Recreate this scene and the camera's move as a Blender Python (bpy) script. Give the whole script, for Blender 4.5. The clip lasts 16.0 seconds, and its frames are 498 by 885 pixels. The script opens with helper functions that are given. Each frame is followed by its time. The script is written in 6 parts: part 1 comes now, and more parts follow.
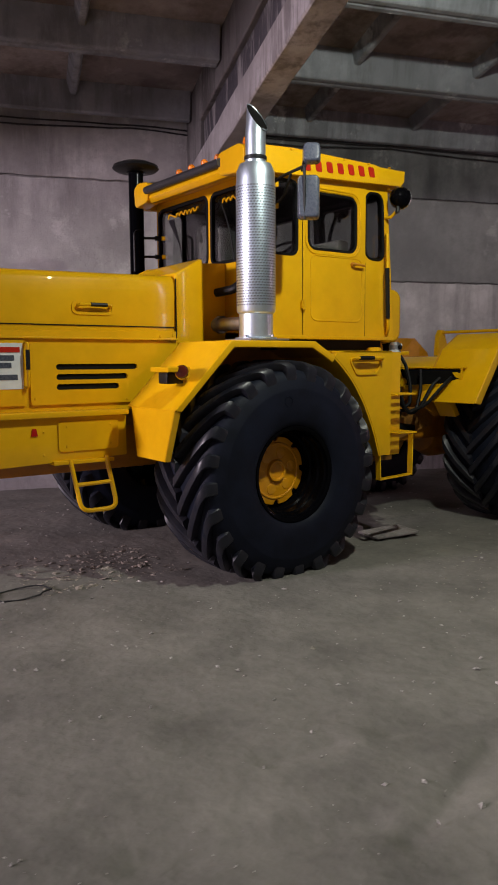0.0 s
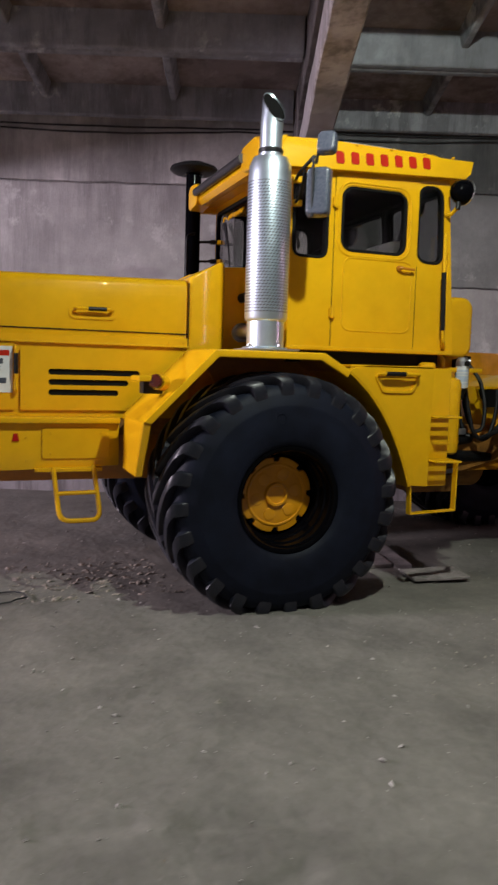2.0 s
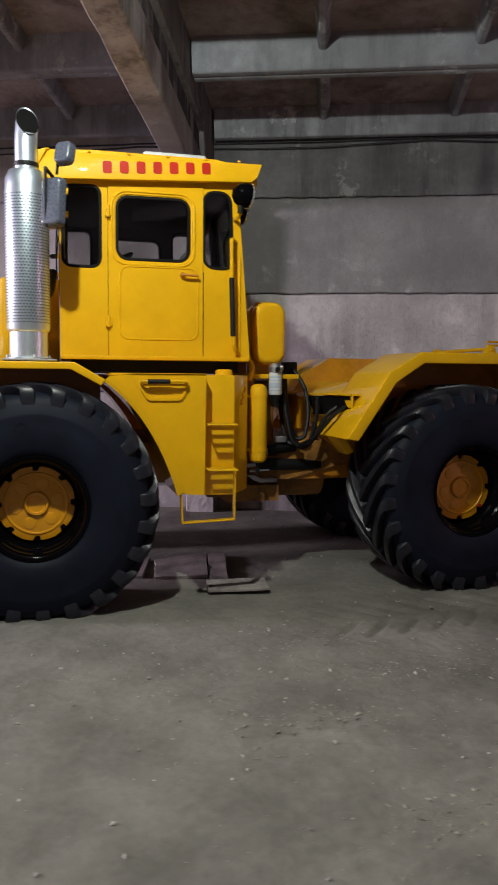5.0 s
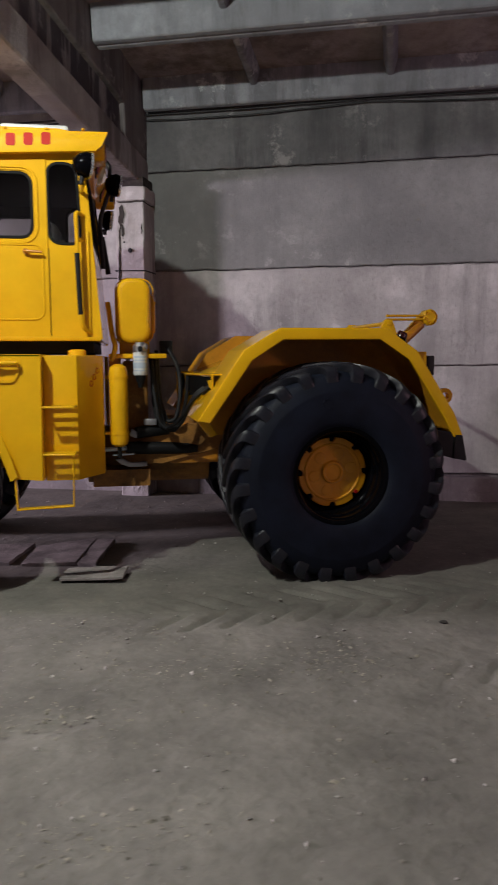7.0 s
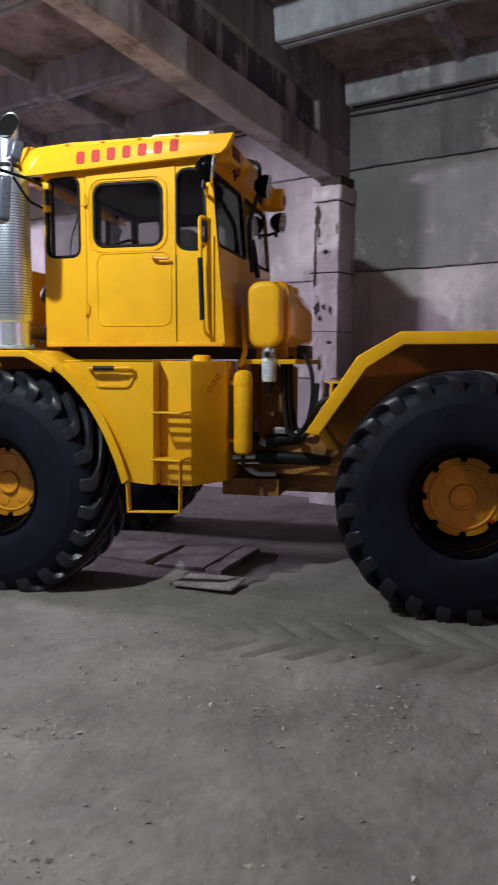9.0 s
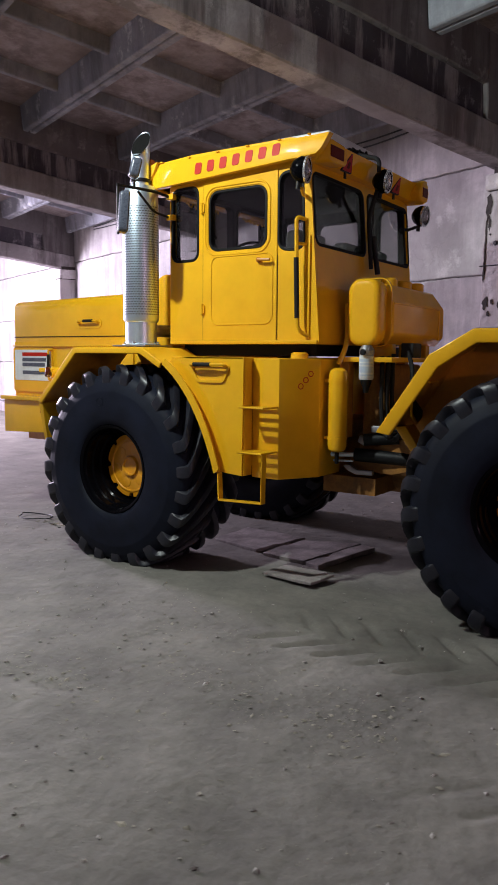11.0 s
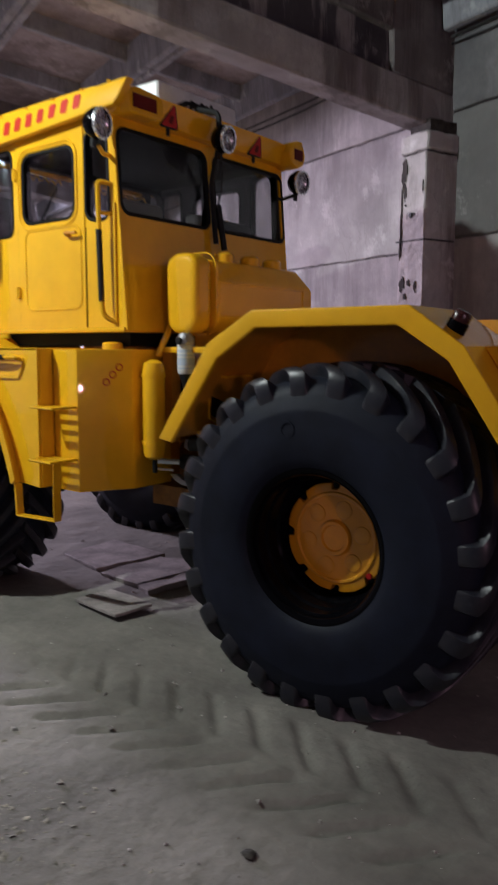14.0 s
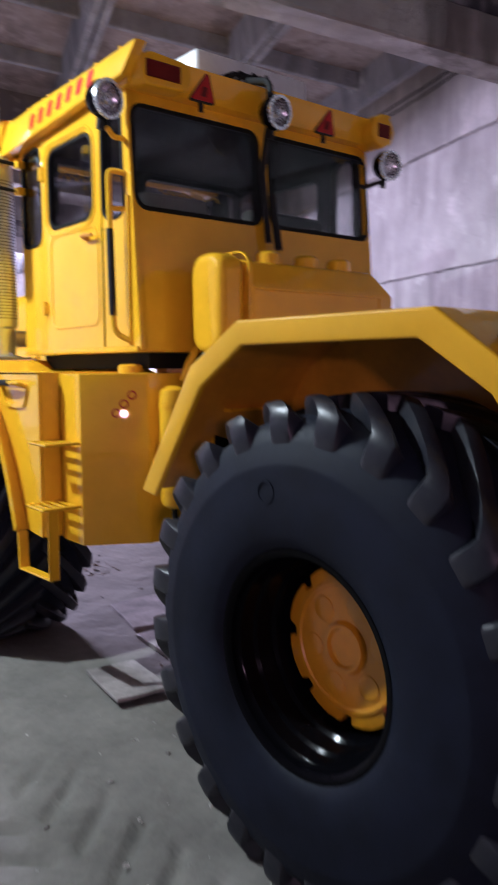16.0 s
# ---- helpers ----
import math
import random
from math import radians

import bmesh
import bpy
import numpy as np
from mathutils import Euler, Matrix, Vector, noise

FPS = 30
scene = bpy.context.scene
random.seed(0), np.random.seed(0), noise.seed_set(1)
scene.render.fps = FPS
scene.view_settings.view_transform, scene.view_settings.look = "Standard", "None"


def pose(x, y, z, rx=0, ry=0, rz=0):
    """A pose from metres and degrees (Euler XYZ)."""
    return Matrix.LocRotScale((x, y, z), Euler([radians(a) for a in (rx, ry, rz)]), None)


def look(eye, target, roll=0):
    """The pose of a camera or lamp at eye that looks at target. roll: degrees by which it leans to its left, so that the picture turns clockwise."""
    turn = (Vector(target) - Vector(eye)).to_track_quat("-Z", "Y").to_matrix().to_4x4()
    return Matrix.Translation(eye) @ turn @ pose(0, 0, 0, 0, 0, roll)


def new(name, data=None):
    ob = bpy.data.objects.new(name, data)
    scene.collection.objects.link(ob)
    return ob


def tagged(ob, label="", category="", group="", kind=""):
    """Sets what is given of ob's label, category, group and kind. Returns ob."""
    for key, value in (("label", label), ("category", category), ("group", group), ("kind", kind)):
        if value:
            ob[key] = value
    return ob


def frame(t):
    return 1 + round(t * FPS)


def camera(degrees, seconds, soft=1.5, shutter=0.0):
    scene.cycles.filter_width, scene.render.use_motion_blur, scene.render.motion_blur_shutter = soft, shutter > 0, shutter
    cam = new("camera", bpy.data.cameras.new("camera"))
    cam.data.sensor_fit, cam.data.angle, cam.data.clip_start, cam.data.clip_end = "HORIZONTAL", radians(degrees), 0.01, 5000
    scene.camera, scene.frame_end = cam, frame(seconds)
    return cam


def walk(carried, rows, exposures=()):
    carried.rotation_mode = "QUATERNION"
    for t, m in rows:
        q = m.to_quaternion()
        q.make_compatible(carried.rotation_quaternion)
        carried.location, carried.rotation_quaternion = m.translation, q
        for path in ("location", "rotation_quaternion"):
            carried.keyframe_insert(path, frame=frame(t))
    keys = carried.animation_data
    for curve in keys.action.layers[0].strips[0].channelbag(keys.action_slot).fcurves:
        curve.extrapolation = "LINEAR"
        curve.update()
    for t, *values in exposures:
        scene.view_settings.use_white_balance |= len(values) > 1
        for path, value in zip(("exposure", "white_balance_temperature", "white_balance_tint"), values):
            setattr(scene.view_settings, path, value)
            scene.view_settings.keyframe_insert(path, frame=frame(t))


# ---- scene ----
cam = camera(36.4, 16.0, soft=1.6, shutter=0.7)
METRES, EYE, TILT, LEAN, TURN = 11.24, 1.574, -0.395, -1.0, -36.0
ROWS = [
    (0.0, 0.0, 0.0, 0.0, -0.13, -5.78, 1.3),
    (0.5, 0.0293, 0.0119, 0.0001, 3.06, -6.45, 1.44),
    (1.0, 0.0627, 0.0226, 0.0012, 7.38, -6.95, 0.86),
    (1.5, 0.0926, 0.0456, 0.0003, 12.14, -6.5, -0.21),
    (2.0, 0.1235, 0.0599, 0.0004, 15.66, -4.93, -0.84),
    (2.5, 0.1556, 0.0647, 0.0014, 16.35, -3.37, -0.2),
    (3.0, 0.1852, 0.0783, 0.0009, 16.9, -3.11, 0.14),
    (3.5, 0.2161, 0.0878, -0.0014, 17.71, -3.32, 0.23),
    (4.0, 0.2491, 0.0942, -0.0004, 18.58, -3.42, 0.16),
    (6.5, 0.3989, 0.1884, -0.0043, 26.8, -5.1, 0.73),
    (7.0, 0.4257, 0.2081, -0.0039, 27.12, -5.36, 0.97),
    (7.5, 0.4462, 0.2367, -0.0032, 29.66, -5.5, 1.43),
    (8.0, 0.468, 0.2586, -0.0036, 35.13, -5.17, 1.42),
    (8.5, 0.4852, 0.2792, -0.0025, 43.49, -4.88, 0.7),
    (9.0, 0.4963, 0.3049, -0.0018, 49.89, -4.98, 0.22),
    (9.5, 0.5198, 0.3268, -0.002, 56.55, -4.97, -0.09),
    (12.0, 0.5688, 0.4578, 0.0004, 73.2, -5.5, -0.66),
    (12.5, 0.5692, 0.4891, 0.0005, 73.1, -5.29, -0.7),
    (13.0, 0.5678, 0.5134, 0.0024, 73.62, -4.84, -0.69),
    (13.5, 0.549, 0.5317, 0.003, 73.88, -4.62, -0.54),
    (14.0, 0.5333, 0.5536, 0.0012, 73.88, -6.04, -0.24),
    (14.5, 0.5173, 0.5792, -0.0002, 73.66, -8.49, -0.17),
    (15.0, 0.4889, 0.5978, -0.0017, 74.94, -9.05, 0.41),
    (15.5, 0.4715, 0.6141, -0.0001, 78.82, -7.18, 0.99),
    (16.0, 0.4562, 0.634, 0.0055, 86.76, -4.81, 0.0),
]
walk(cam, [(t, pose(-3.485, -5.57, EYE, TILT, LEAN, TURN) @ pose(METRES * x, METRES * y, METRES * z, 90 + pitch, roll, yaw)) for t, x, y, z, yaw, pitch, roll in ROWS],
     exposures=[(0.0, -0.55, 6400, 10), (0.6, -0.58, 6500, 10), (1.5, -0.39, 6350, 9), (2.5, -0.32, 6150, 8), (3.5, -0.30, 6250, 8), (6.5, -0.02, 6250, 13), (9.0, 0.15, 5800, 16), (9.6, 0.23, 5700, 16), (12.0, -0.05, 5950, 10), (12.5, 0.05, 5900, 10), (14.0, 0.18, 5850, 13), (15.0, 0.38, 5950, 16), (15.5, 0.66, 5850, 16), (16.0, 0.76, 5300, 17)])

# ---- light ----
world = bpy.data.worlds.new("world")
scene.world = world
world.use_nodes = True
bg = world.node_tree.nodes["Background"]
bg.inputs[0].default_value = (0.55, 0.55, 0.75, 1)
bg.inputs[1].default_value = 0.006


def lamp(name, kind, eye, target, watts, colour, size):
    d = bpy.data.lights.new(name, kind)
    d.energy, d.color = watts, colour
    if kind == "AREA":
        d.shape, d.size = "DISK", size
    else:
        d.shadow_soft_size = size
    ob = new(name, d)
    ob.matrix_world = look(eye, target)
    return ob


lamp("hall_lamp_main", "POINT", (-0.15, -3.45, 4.42), (0, 0, 0), 570, (0.96, 1.0, 0.86), 0.06)
lamp("hall_lamp_left", "POINT", (-13.5, 1.0, 3.6), (0, 0, 0), 8600, (1.0, 0.835, 0.945), 0.75)
# right lamp placed from a glint; its red tint stands in for bounced light
lamp("hall_lamp_right", "POINT", (8.6, -5.05, 2.10), (0, 0, 0), 135, (1.0, 0.55, 0.63), 0.14)

# ---- materials ----


def material(name, base, rough=0.6, metal=0.0, coat=0.0, vary=0.15, scale=6.0, grain=60.0, bump=0.15, tint=None,
             spots=0.0, streak=False, depth=0.01, spec=0.5):
    """Principled surface with colour variation at two scales and a fine relief."""
    m = bpy.data.materials.new(name)
    m.use_nodes = True
    nt = m.node_tree
    n, l = nt.nodes, nt.links
    b = n["Principled BSDF"]
    b.inputs["Metallic"].default_value = metal
    b.inputs["Specular IOR Level"].default_value = spec
    if coat:
        b.inputs["Coat Weight"].default_value = coat
        b.inputs["Coat Roughness"].default_value = 0.012
    tc = n.new("ShaderNodeTexCoord")
    mp = n.new("ShaderNodeMapping")
    l.new(tc.outputs["Object"], mp.inputs[0])
    if streak:
        mp.inputs["Scale"].default_value = (1, 1, 0.16)
    big = n.new("ShaderNodeTexNoise")
    big.inputs["Scale"].default_value, big.inputs["Detail"].default_value = scale, 6
    big.inputs["Roughness"].default_value = 0.65
    fine = n.new("ShaderNodeTexNoise")
    fine.inputs["Scale"].default_value, fine.inputs["Detail"].default_value = grain, 5
    l.new(mp.outputs[0], big.inputs[0])
    l.new(tc.outputs["Object"], fine.inputs[0])
    ramp = n.new("ShaderNodeValToRGB")
    dark = tint or tuple(c * (1 - 2.2 * vary) for c in base)
    light = tuple(min(1, c * (1 + vary)) for c in base)
    ramp.color_ramp.elements[0].position, ramp.color_ramp.elements[1].position = 0.33, 0.66
    ramp.color_ramp.elements[0].color = (*[max(c, 0.001) for c in dark], 1)
    ramp.color_ramp.elements[1].color = (*light, 1)
    l.new(big.outputs[0], ramp.inputs[0])
    mix = n.new("ShaderNodeMix")
    mix.data_type, mix.blend_type = "RGBA", "OVERLAY"
    mix.inputs[0].default_value = min(1.0, vary * 1.3)
    l.new(ramp.outputs[0], mix.inputs["A"])
    l.new(fine.outputs[0], mix.inputs["B"])
    last = mix.outputs["Result"]
    if spots:
        v = n.new("ShaderNodeTexNoise")
        v.inputs["Scale"].default_value, v.inputs["Detail"].default_value = scale * 2.7, 8
        v.inputs["Roughness"].default_value = 0.75
        l.new(tc.outputs["Object"], v.inputs[0])
        r2 = n.new("ShaderNodeValToRGB")
        r2.color_ramp.elements[0].position, r2.color_ramp.elements[1].position = 0.62, 0.70
        r2.color_ramp.elements[0].color, r2.color_ramp.elements[1].color = (0, 0, 0, 1), (spots, spots, spots, 1)
        l.new(v.outputs[0], r2.inputs[0])
        m2 = n.new("ShaderNodeMix")
        m2.data_type = "RGBA"
        l.new(r2.outputs[0], m2.inputs[0])
        l.new(last, m2.inputs["A"])
        m2.inputs["B"].default_value = (*[c * 0.35 for c in base], 1)
        last = m2.outputs["Result"]
    l.new(last, b.inputs["Base Color"])
    rr = n.new("ShaderNodeMapRange")
    rr.inputs["To Min"].default_value, rr.inputs["To Max"].default_value = max(0.02, rough - 0.1), min(1, rough + 0.1)
    l.new(fine.outputs[0], rr.inputs[0])
    l.new(rr.outputs[0], b.inputs["Roughness"])
    if bump:
        add = n.new("ShaderNodeMath")
        l.new(fine.outputs[0], add.inputs[0])
        l.new(big.outputs[0], add.inputs[1])
        bp = n.new("ShaderNodeBump")
        bp.inputs["Strength"].default_value, bp.inputs["Distance"].default_value = bump, depth
        l.new(add.outputs[0], bp.inputs["Height"])
        l.new(bp.outputs[0], b.inputs["Normal"])
    return m


YELLOW = material("yellow_paint", (0.80, 0.43, 0.003), 0.42, coat=0.75, spec=0.10, vary=0.05, scale=2.2, grain=7, bump=0.02, depth=0.003)
FRAME_PAINT = material("frame_paint", (0.50, 0.19, 0.008), 0.42, coat=0.3, vary=0.12, scale=4, grain=40, bump=0.12)
# body yellow shifted to amber, partway to its look in shade
HUB_PAINT = material("shade_toned_hub", (0.77, 0.32, 0.003), 0.36, coat=0.4, vary=0.06, scale=5, grain=30, bump=0.06, depth=0.004)
# darker orange copy of the yellow: shade under the mudguards put into the colour
SHADE_YELLOW = material("shaded_yellow_paint", (0.62, 0.27, 0.010), 0.45, coat=0.3, vary=0.12, scale=3, grain=30, bump=0.08)
CHASSIS = material("chassis_brown", (0.30, 0.13, 0.02), 0.6, vary=0.25, scale=5, grain=50, bump=0.2)
RUBBER = material("tyre_rubber", (0.0062, 0.0086, 0.0185), 0.6, spec=0.18, vary=0.18, scale=5, grain=70, bump=0.12, depth=0.004)
LUG = material("lug_rubber", (0.0185, 0.0175, 0.0215), 0.40, spec=0.42, vary=0.15, scale=9, grain=60, bump=0.15, depth=0.004, tint=(0.006, 0.0082, 0.0165))
BLACK_GLOSS = material("black_gloss_paint", (0.0025, 0.0025, 0.0035), 0.13, spec=0.05, vary=0.1, bump=0.03)
BLACK = material("black_plastic", (0.007, 0.007, 0.008), 0.5, spec=0.3, vary=0.15, bump=0.08)
BLIND = material("blind_cloth", (0.030, 0.029, 0.032), 0.42, spec=0.4, vary=0.12, scale=8, grain=40, bump=0.1)
# black of the rubber seals, also used where gap shade is painted
SEAL_GAP = material("black_seal_and_gap_shade", (0.005, 0.005, 0.005), 0.6, spec=0.15, vary=0.1, bump=0.03)
CHROME = material("brushed_steel", (0.74, 0.85, 0.96), 0.36, metal=0.92, vary=0.06, scale=5, grain=90, bump=0.04)
BOWL = material("lamp_reflector", (0.90, 0.92, 0.95), 0.26, metal=0.85, vary=0.03, bump=0.0)
STEEL = material("dull_steel", (0.42, 0.42, 0.45), 0.45, metal=0.9, vary=0.12, bump=0.08)
MIRROR_SHELL = material("grey_plastic", (0.075, 0.085, 0.115), 0.28, coat=0.4, vary=0.02, bump=0.0)
WHITE = material("white_paint", (0.72, 0.74, 0.76), 0.45, vary=0.07, bump=0.05)
SLOT = material("dark_slot", (0.10, 0.115, 0.15), 0.5, metal=0.5, vary=0.1, bump=0.0)
RED = material("red_paint", (0.46, 0.018, 0.006), 0.5, spec=0.2, vary=0.05, bump=0.0)
RED_LENS = material("red_lens", (0.42, 0.012, 0.010), 0.35, spec=0.2, vary=0.1, bump=0.02)
DEEP_RED = material("deep_red_lens", (0.035, 0.004, 0.004), 0.25, coat=0.15, vary=0.1, bump=0.02)
DARK_RED = material("dark_red_lens", (0.12, 0.009, 0.008), 0.4, spec=0.15, vary=0.1, bump=0.02)
AMBER = material("amber_lens", (0.75, 0.20, 0.01), 0.2, coat=0.5, vary=0.08, bump=0.02)
DARK_AMBER = material("dark_amber_lens", (0.085, 0.012, 0.004), 0.25, spec=0.2, coat=0.7, vary=0.1, bump=0.02)
CREAM = material("seat_cover", (0.55, 0.53, 0.48), 0.8, vary=0.1, bump=0.15)
TRIM = material("cab_trim", (0.022, 0.021, 0.020), 0.8, vary=0.15, bump=0.1)
# dark tone for broken concrete, joints and the painted shade in the beam gap
GAP_SPALL = material("gap_and_spall_dark", (0.045, 0.036, 0.032), 0.95, vary=0.3, scale=14, grain=60, bump=0.5)
JOINT = material("joint_mortar", (0.22, 0.205, 0.20), 0.95, vary=0.25, scale=8, grain=40, bump=0.5)
DARKWALL = material("far_wall_concrete", (0.20, 0.19, 0.19), 0.95, vary=0.2, scale=1.5, grain=20, bump=0.2)
SOIL = material("trodden_soil", (0.176, 0.166, 0.145), 0.97, vary=0.16, scale=1.6, grain=18, bump=0.55, spots=0.15, depth=0.014)
STONE = material("pebble_stone", (0.38, 0.36, 0.33), 0.9, vary=0.3, scale=20, grain=80, bump=0.2)
CHIPS = material("wood_chips", (0.33, 0.29, 0.24), 0.9, vary=0.3, scale=20, grain=80, bump=0.2)
BOARD = material("old_board", (0.27, 0.24, 0.23), 0.85, vary=0.22, scale=5, grain=50, bump=0.4)
CLAY = material("dark_clod", (0.05, 0.047, 0.04), 0.95, vary=0.3, scale=20, grain=60, bump=0.4)
SHAVINGS = material("pale_shavings", (0.27, 0.25, 0.20), 0.95, vary=0.3, scale=15, grain=70, bump=0.2)
CABLE = material("cable_sheath", (0.012, 0.012, 0.014), 0.6, vary=0.1, bump=0.0)


def concrete(name, base, stain, pale, blotch=0.5, drips=0.5, bloom=0.3, cracks=0.5, drip_scale=2.2, crack_scale=0.9, bump=0.3,
             runs=(0.50, 0.66), fields=(0.42, 0.58)):
    """Old concrete: cloudy patches, dark vertical drips, pale lime bloom, pores and a few hair cracks."""
    m = bpy.data.materials.new(name)
    m.use_nodes = True
    nt = m.node_tree
    n, l = nt.nodes, nt.links
    b = n["Principled BSDF"]
    b.inputs["Specular IOR Level"].default_value = 0.25
    tc = n.new("ShaderNodeTexCoord")
    info = n.new("ShaderNodeObjectInfo")
    shift = n.new("ShaderNodeVectorMath")
    shift.operation = "MULTIPLY_ADD"
    l.new(info.outputs["Random"], shift.inputs[0])
    shift.inputs[1].default_value = (37.0, 11.0, 5.0)
    l.new(tc.outputs["Object"], shift.inputs[2])
    at = shift.outputs[0]

    def cloud(scale, detail, rough, lo, hi, stretch=None):
        t = n.new("ShaderNodeTexNoise")
        t.inputs["Scale"].default_value, t.inputs["Detail"].default_value, t.inputs["Roughness"].default_value = scale, detail, rough
        src = at
        if stretch:
            mp = n.new("ShaderNodeMapping")
            mp.inputs["Scale"].default_value = stretch
            l.new(at, mp.inputs[0])
            src = mp.outputs[0]
        l.new(src, t.inputs[0])
        r = n.new("ShaderNodeMapRange")
        r.inputs["From Min"].default_value, r.inputs["From Max"].default_value = lo, hi
        l.new(t.outputs[0], r.inputs[0])
        return t.outputs[0], r.outputs[0]

    def mul(a, f):
        t = n.new("ShaderNodeMath")
        t.operation = "MULTIPLY"
        l.new(a, t.inputs[0])
        if isinstance(f, float):
            t.inputs[1].default_value = f
        else:
            l.new(f, t.inputs[1])
        return t.outputs[0]

    def blend(fac, a, colour):
        t = n.new("ShaderNodeMix")
        t.data_type = "RGBA"
        l.new(fac, t.inputs[0])
        if isinstance(a, tuple):
            t.inputs["A"].default_value = (*a, 1)
        else:
            l.new(a, t.inputs["A"])
        t.inputs["B"].default_value = (*colour, 1)
        return t.outputs["Result"]

    _, patches = cloud(0.75, 8, 0.62, 0.38, 0.62)
    _, mottle = cloud(4.2, 8, 0.74, 0.42, 0.62)
    _, wet = cloud(drip_scale, 6, 0.66, *runs, (1, 1, 0.12))
    _, where = cloud(0.5, 3, 0.5, *fields)
    pores, specks = cloud(34, 7, 0.78, 0.57, 0.68)
    _, lime = cloud(3.1, 9, 0.72, 0.55, 0.63)
    _, lime_at = cloud(0.9, 3, 0.5, 0.45, 0.60)
    mid = tuple(0.38 * p + 0.62 * q for p, q in zip(base, stain))
    col = blend(mul(patches, blotch), base, mid)
    col = blend(mul(mottle, blotch * 0.65), col, mid)
    col = blend(mul(mul(wet, where), drips), col, stain)
    col = blend(mul(mul(lime, lime_at), bloom), col, pale)
    col = blend(mul(specks, 0.25), col, tuple(c * 0.45 for c in base))
    if cracks:
        bend = n.new("ShaderNodeTexNoise")
        bend.inputs["Scale"].default_value, bend.inputs["Detail"].default_value = 2.5, 6
        l.new(at, bend.inputs[0])
        mv = n.new("ShaderNodeVectorMath")
        mv.operation = "MULTIPLY_ADD"
        l.new(bend.outputs["Color"], mv.inputs[0])
        mv.inputs[1].default_value = (0.5, 0.5, 0.5)
        l.new(at, mv.inputs[2])
        vo = n.new("ShaderNodeTexVoronoi")
        vo.feature = "DISTANCE_TO_EDGE"
        vo.inputs["Scale"].default_value = crack_scale
        l.new(mv.outputs[0], vo.inputs["Vector"])
        r = n.new("ShaderNodeMapRange")
        r.inputs["From Min"].default_value, r.inputs["From Max"].default_value = 0.007, 0.001
        l.new(vo.outputs["Distance"], r.inputs[0])
        col = blend(mul(mul(r.outputs[0], lime_at), cracks), col, tuple(c * 0.3 for c in stain))
    l.new(col, b.inputs["Base Color"])
    b.inputs["Roughness"].default_value = 0.92
    height = n.new("ShaderNodeMath")
    height.operation = "MULTIPLY_ADD"
    l.new(specks, height.inputs[0])
    height.inputs[1].default_value = -0.8
    l.new(pores, height.inputs[2])
    bp = n.new("ShaderNodeBump")
    bp.inputs["Strength"].default_value, bp.inputs["Distance"].default_value = bump, 0.012
    l.new(height.outputs[0], bp.inputs["Height"])
    l.new(bp.outputs[0], b.inputs["Normal"])
    return m


COLUMNC = concrete("column_concrete", (0.62, 0.59, 0.59), (0.12, 0.09, 0.085), (0.74, 0.72, 0.72), 0.45, 0.55, 0.7, 0.2, 4.0, 1.6, 0.7, (0.47, 0.60), (0.40, 0.52))
CONCRETE = concrete("wall_concrete", (0.57, 0.545, 0.54), (0.16, 0.150, 0.150), (0.68, 0.66, 0.65), 0.78, 0.62, 0.45, 0.12, 2.6, 0.9, 0.5, (0.42, 0.60), (0.32, 0.50))
SLAB = concrete("slab_concrete", (0.40, 0.355, 0.35), (0.085, 0.06, 0.055), (0.38, 0.35, 0.35), 0.9, 0.6, 0.55, 0.15, 2.2, 0.9, 0.4, (0.45, 0.6), (0.35, 0.5))
RIBC = concrete("rib_concrete", (0.36, 0.375, 0.42), (0.10, 0.10, 0.11), (0.62, 0.64, 0.67), 0.85, 0.55, 0.9, 0.1, 4.0, 0.9, 0.5, (0.45, 0.6), (0.35, 0.5))
BEAMC = concrete("beam_concrete", (0.41, 0.383, 0.388), (0.13, 0.115, 0.115), (0.55, 0.53, 0.53), 0.8, 0.8, 0.6, 0.2, 4.5, 0.9, 0.6, (0.46, 0.6), (0.36, 0.5))
# two darker wall concretes: weaker light in the right bay put into the colour
UPPERC = concrete("shaded_upper_concrete", (0.24, 0.24, 0.25), (0.05, 0.05, 0.055), (0.42, 0.41, 0.41), 0.9, 0.8, 0.6, 0.1, 2.4, 0.9, 0.5, (0.46, 0.66), (0.40, 0.60))
GREYC = concrete("dimmed_wall_concrete", (0.28, 0.28, 0.275), (0.11, 0.11, 0.115), (0.48, 0.47, 0.46), 0.9, 0.55, 0.5, 0.1, 2.0, 0.9, 0.4, (0.48, 0.66), (0.40, 0.60))
# beam concrete at about half its tone: shade near the roof put into the colour
SHADEDC = concrete("shaded_beam_concrete", (0.20, 0.185, 0.185), (0.08, 0.07, 0.07), (0.40, 0.38, 0.38), 0.8, 0.8, 0.6, 0.1, 4.5, 0.9, 0.5, (0.46, 0.6), (0.36, 0.5))
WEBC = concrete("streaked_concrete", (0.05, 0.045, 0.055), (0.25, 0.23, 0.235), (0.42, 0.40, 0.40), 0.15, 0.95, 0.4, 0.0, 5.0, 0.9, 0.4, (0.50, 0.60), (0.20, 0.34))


def glass(name, tint, rough=0.02):
    m = bpy.data.materials.new(name)
    m.use_nodes = True
    b = m.node_tree.nodes["Principled BSDF"]
    b.inputs["Base Color"].default_value = (*tint, 1)
    b.inputs["Roughness"].default_value = rough
    b.inputs["Transmission Weight"].default_value = 1
    b.inputs["IOR"].default_value = 1.45
    return m


TINTED = glass("tinted_glass", (0.64, 0.65, 0.65))
LENS = glass("lamp_glass", (0.9, 0.92, 0.95), 0.12)

